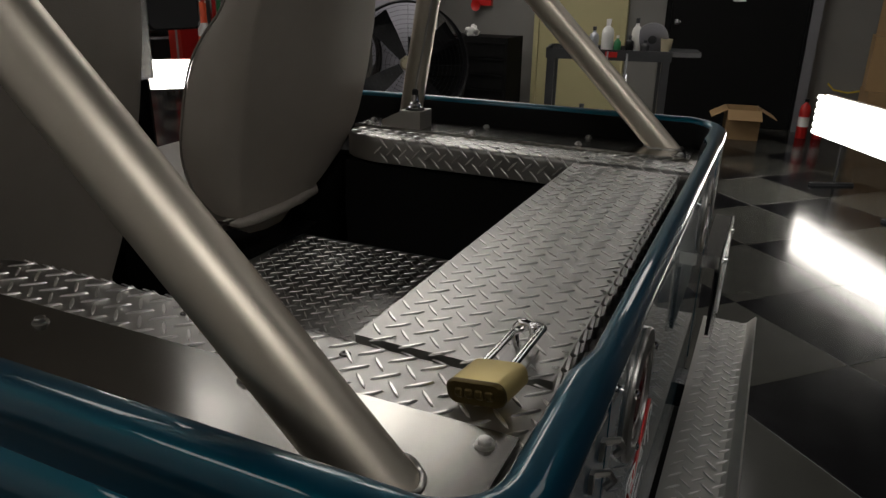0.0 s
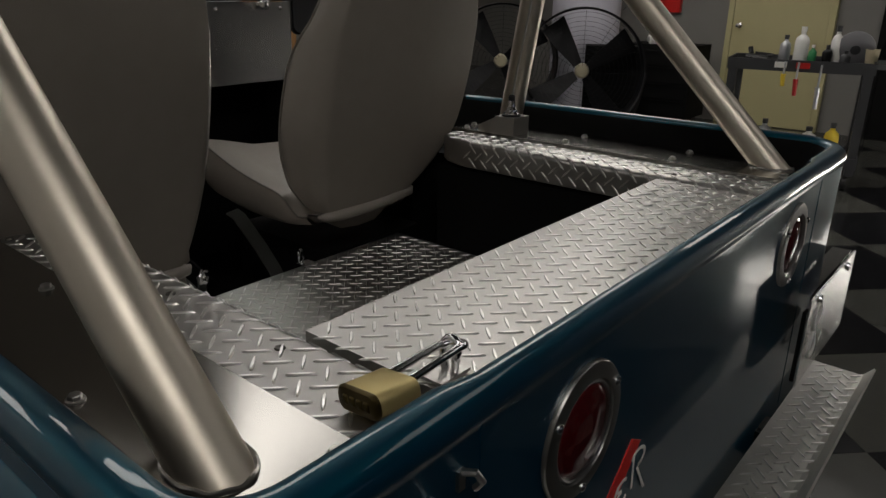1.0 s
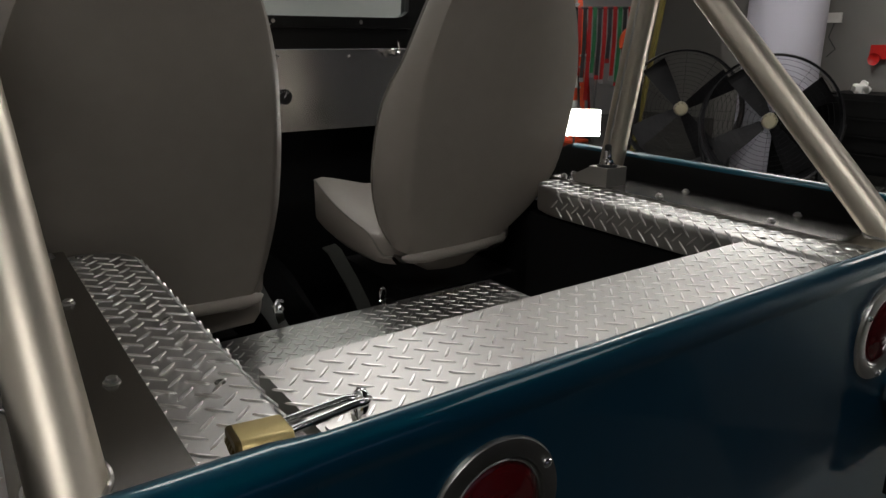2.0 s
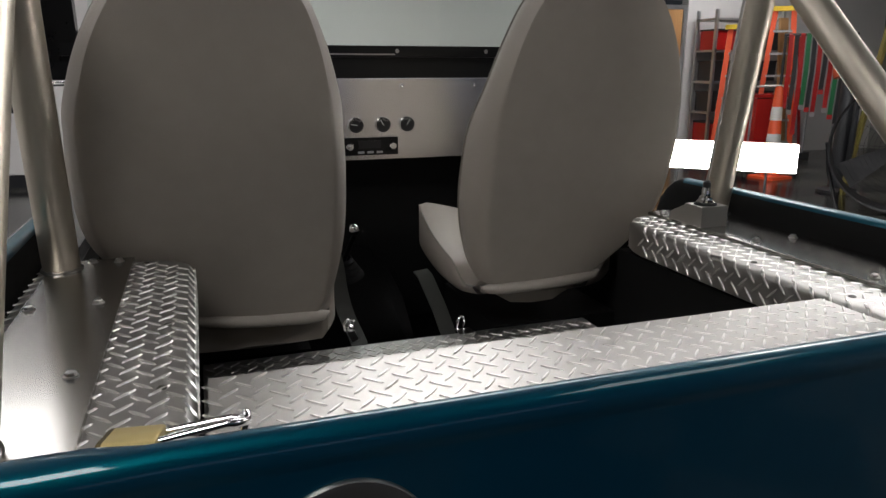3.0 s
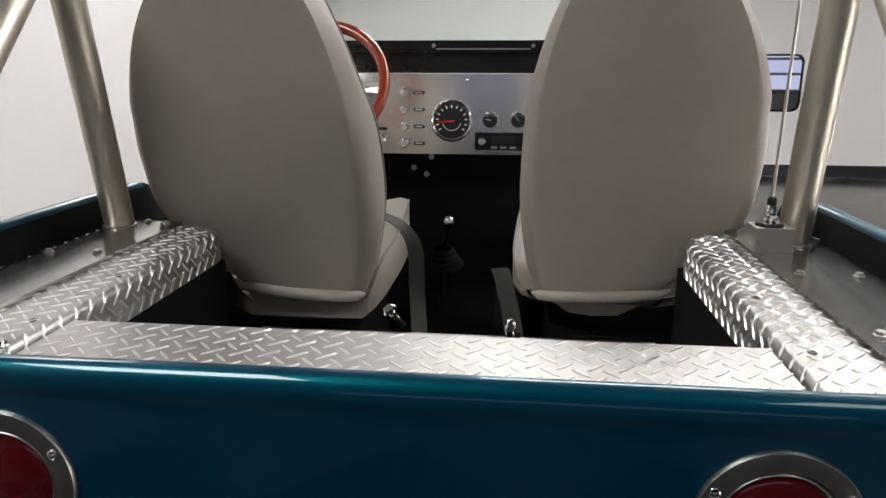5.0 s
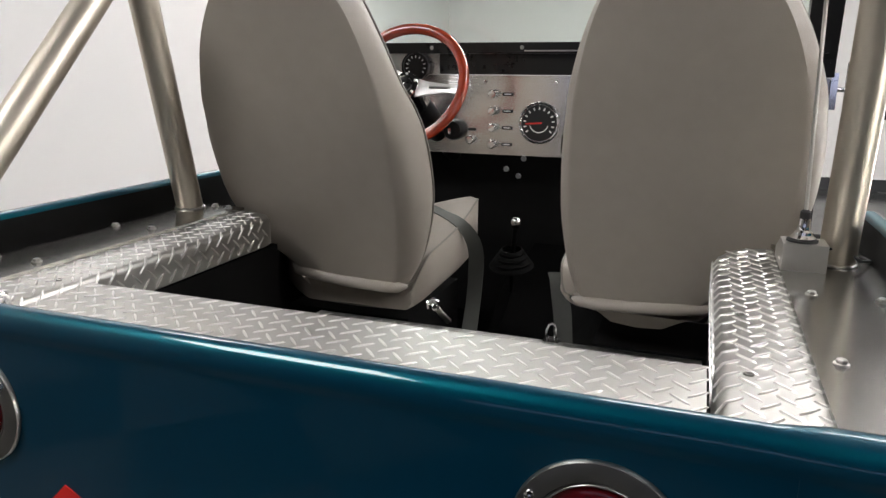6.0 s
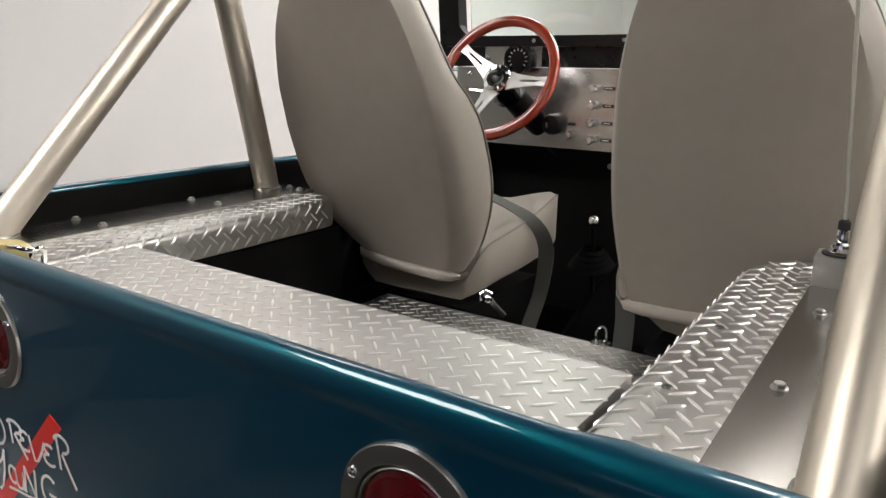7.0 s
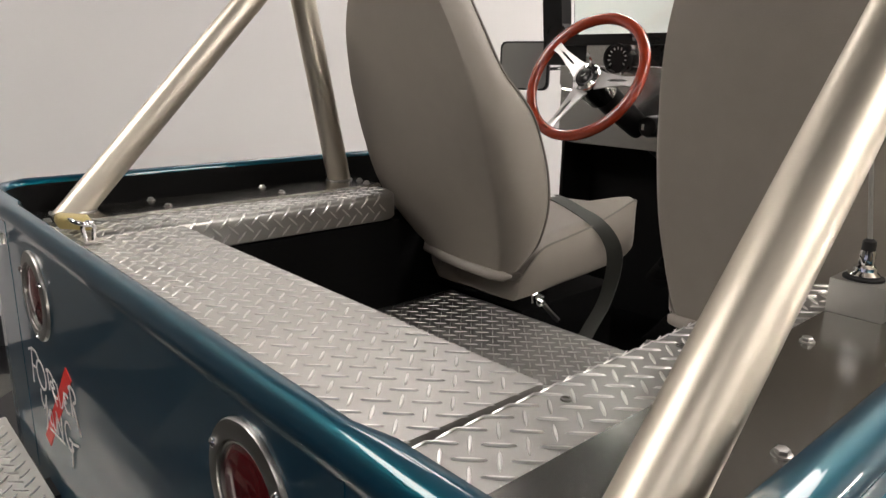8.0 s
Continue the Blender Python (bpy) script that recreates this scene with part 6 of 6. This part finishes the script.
for sx in (-1, 1):
    part("bar_post", pipe([(sx * 0.42, -0.14, 0.19), (sx * 0.42, -0.16, 1.07)], 0.014, 10), GREYMETAL, cart, smooth=True)
    for y in (-0.1, 0.16):
        part("castor", lathe([(0.07, -0.02), (0.07, 0.02), (0, 0.02)], 16, Matrix.Translation((sx * 0.36, y, 0.08)) @ pose(0, 0, 0, 0, 90, 0)), RUBBER, cart, smooth=True)
part("push_bar", pipe([(-0.46, -0.16, 1.08), (0.46, -0.16, 1.08)], 0.016, 10), WHITEPLASTIC, cart, smooth=True)
crate = thing("plastic_crate", "red plastic crate standing on the hand cart", "crate", (6.74, 7.28, GROUND + 0.201), turn=-6)
part("crate_body", box(-0.17, 0.17, -0.12, 0.12, 0.0, 0.72), REDPAINT, crate, bevel=0.012)
part("crate_rim", box(-0.18, 0.18, -0.13, 0.13, 0.73, 0.77), REDPAINT, crate, bevel=0.006)

# ---- floor tiles, laid cornerwise ----
TILE = 0.61
tile_meshes = (tile_mesh("tile", TILELIGHT, TILE / 2 - 0.0006), tile_mesh("tile", TILEDARK, TILE / 2 - 0.0006))
far = [bmesh.new(), bmesh.new()]
c45 = math.sqrt(0.5)
ORIGIN = (2.78, -0.07)
near = 0
for i in range(-24, 25):
    for j in range(-24, 25):
        x, y = ORIGIN[0] + TILE * c45 * (i - j), ORIGIN[1] + TILE * c45 * (i + j)
        if not (WALL_L + 0.05 < x < WALL_R + 2.95 and WALL_B + 0.05 < y < WALL_F - 0.05):
            continue
        kind = (i + j) % 2
        if x > 1.1 and -2.2 < y < 9.0 and near < 290:
            near += 1
            ob = new("tile", tile_meshes[kind])
            ob.matrix_basis = pose(x, y, GROUND, 0, 0, 45)
            ob.parent = floor_base
        else:
            m = pose(x, y, GROUND, 0, 0, 45)
            box(-TILE / 2 + 0.0006, TILE / 2 - 0.0006, -TILE / 2 + 0.0006, TILE / 2 - 0.0006, -0.004, 0, far[kind], m)
for bm, m in zip(far, (TILELIGHT, TILEDARK)):
    tagged(part("far_tiles", bm, m, floor_base), kind="stuff")
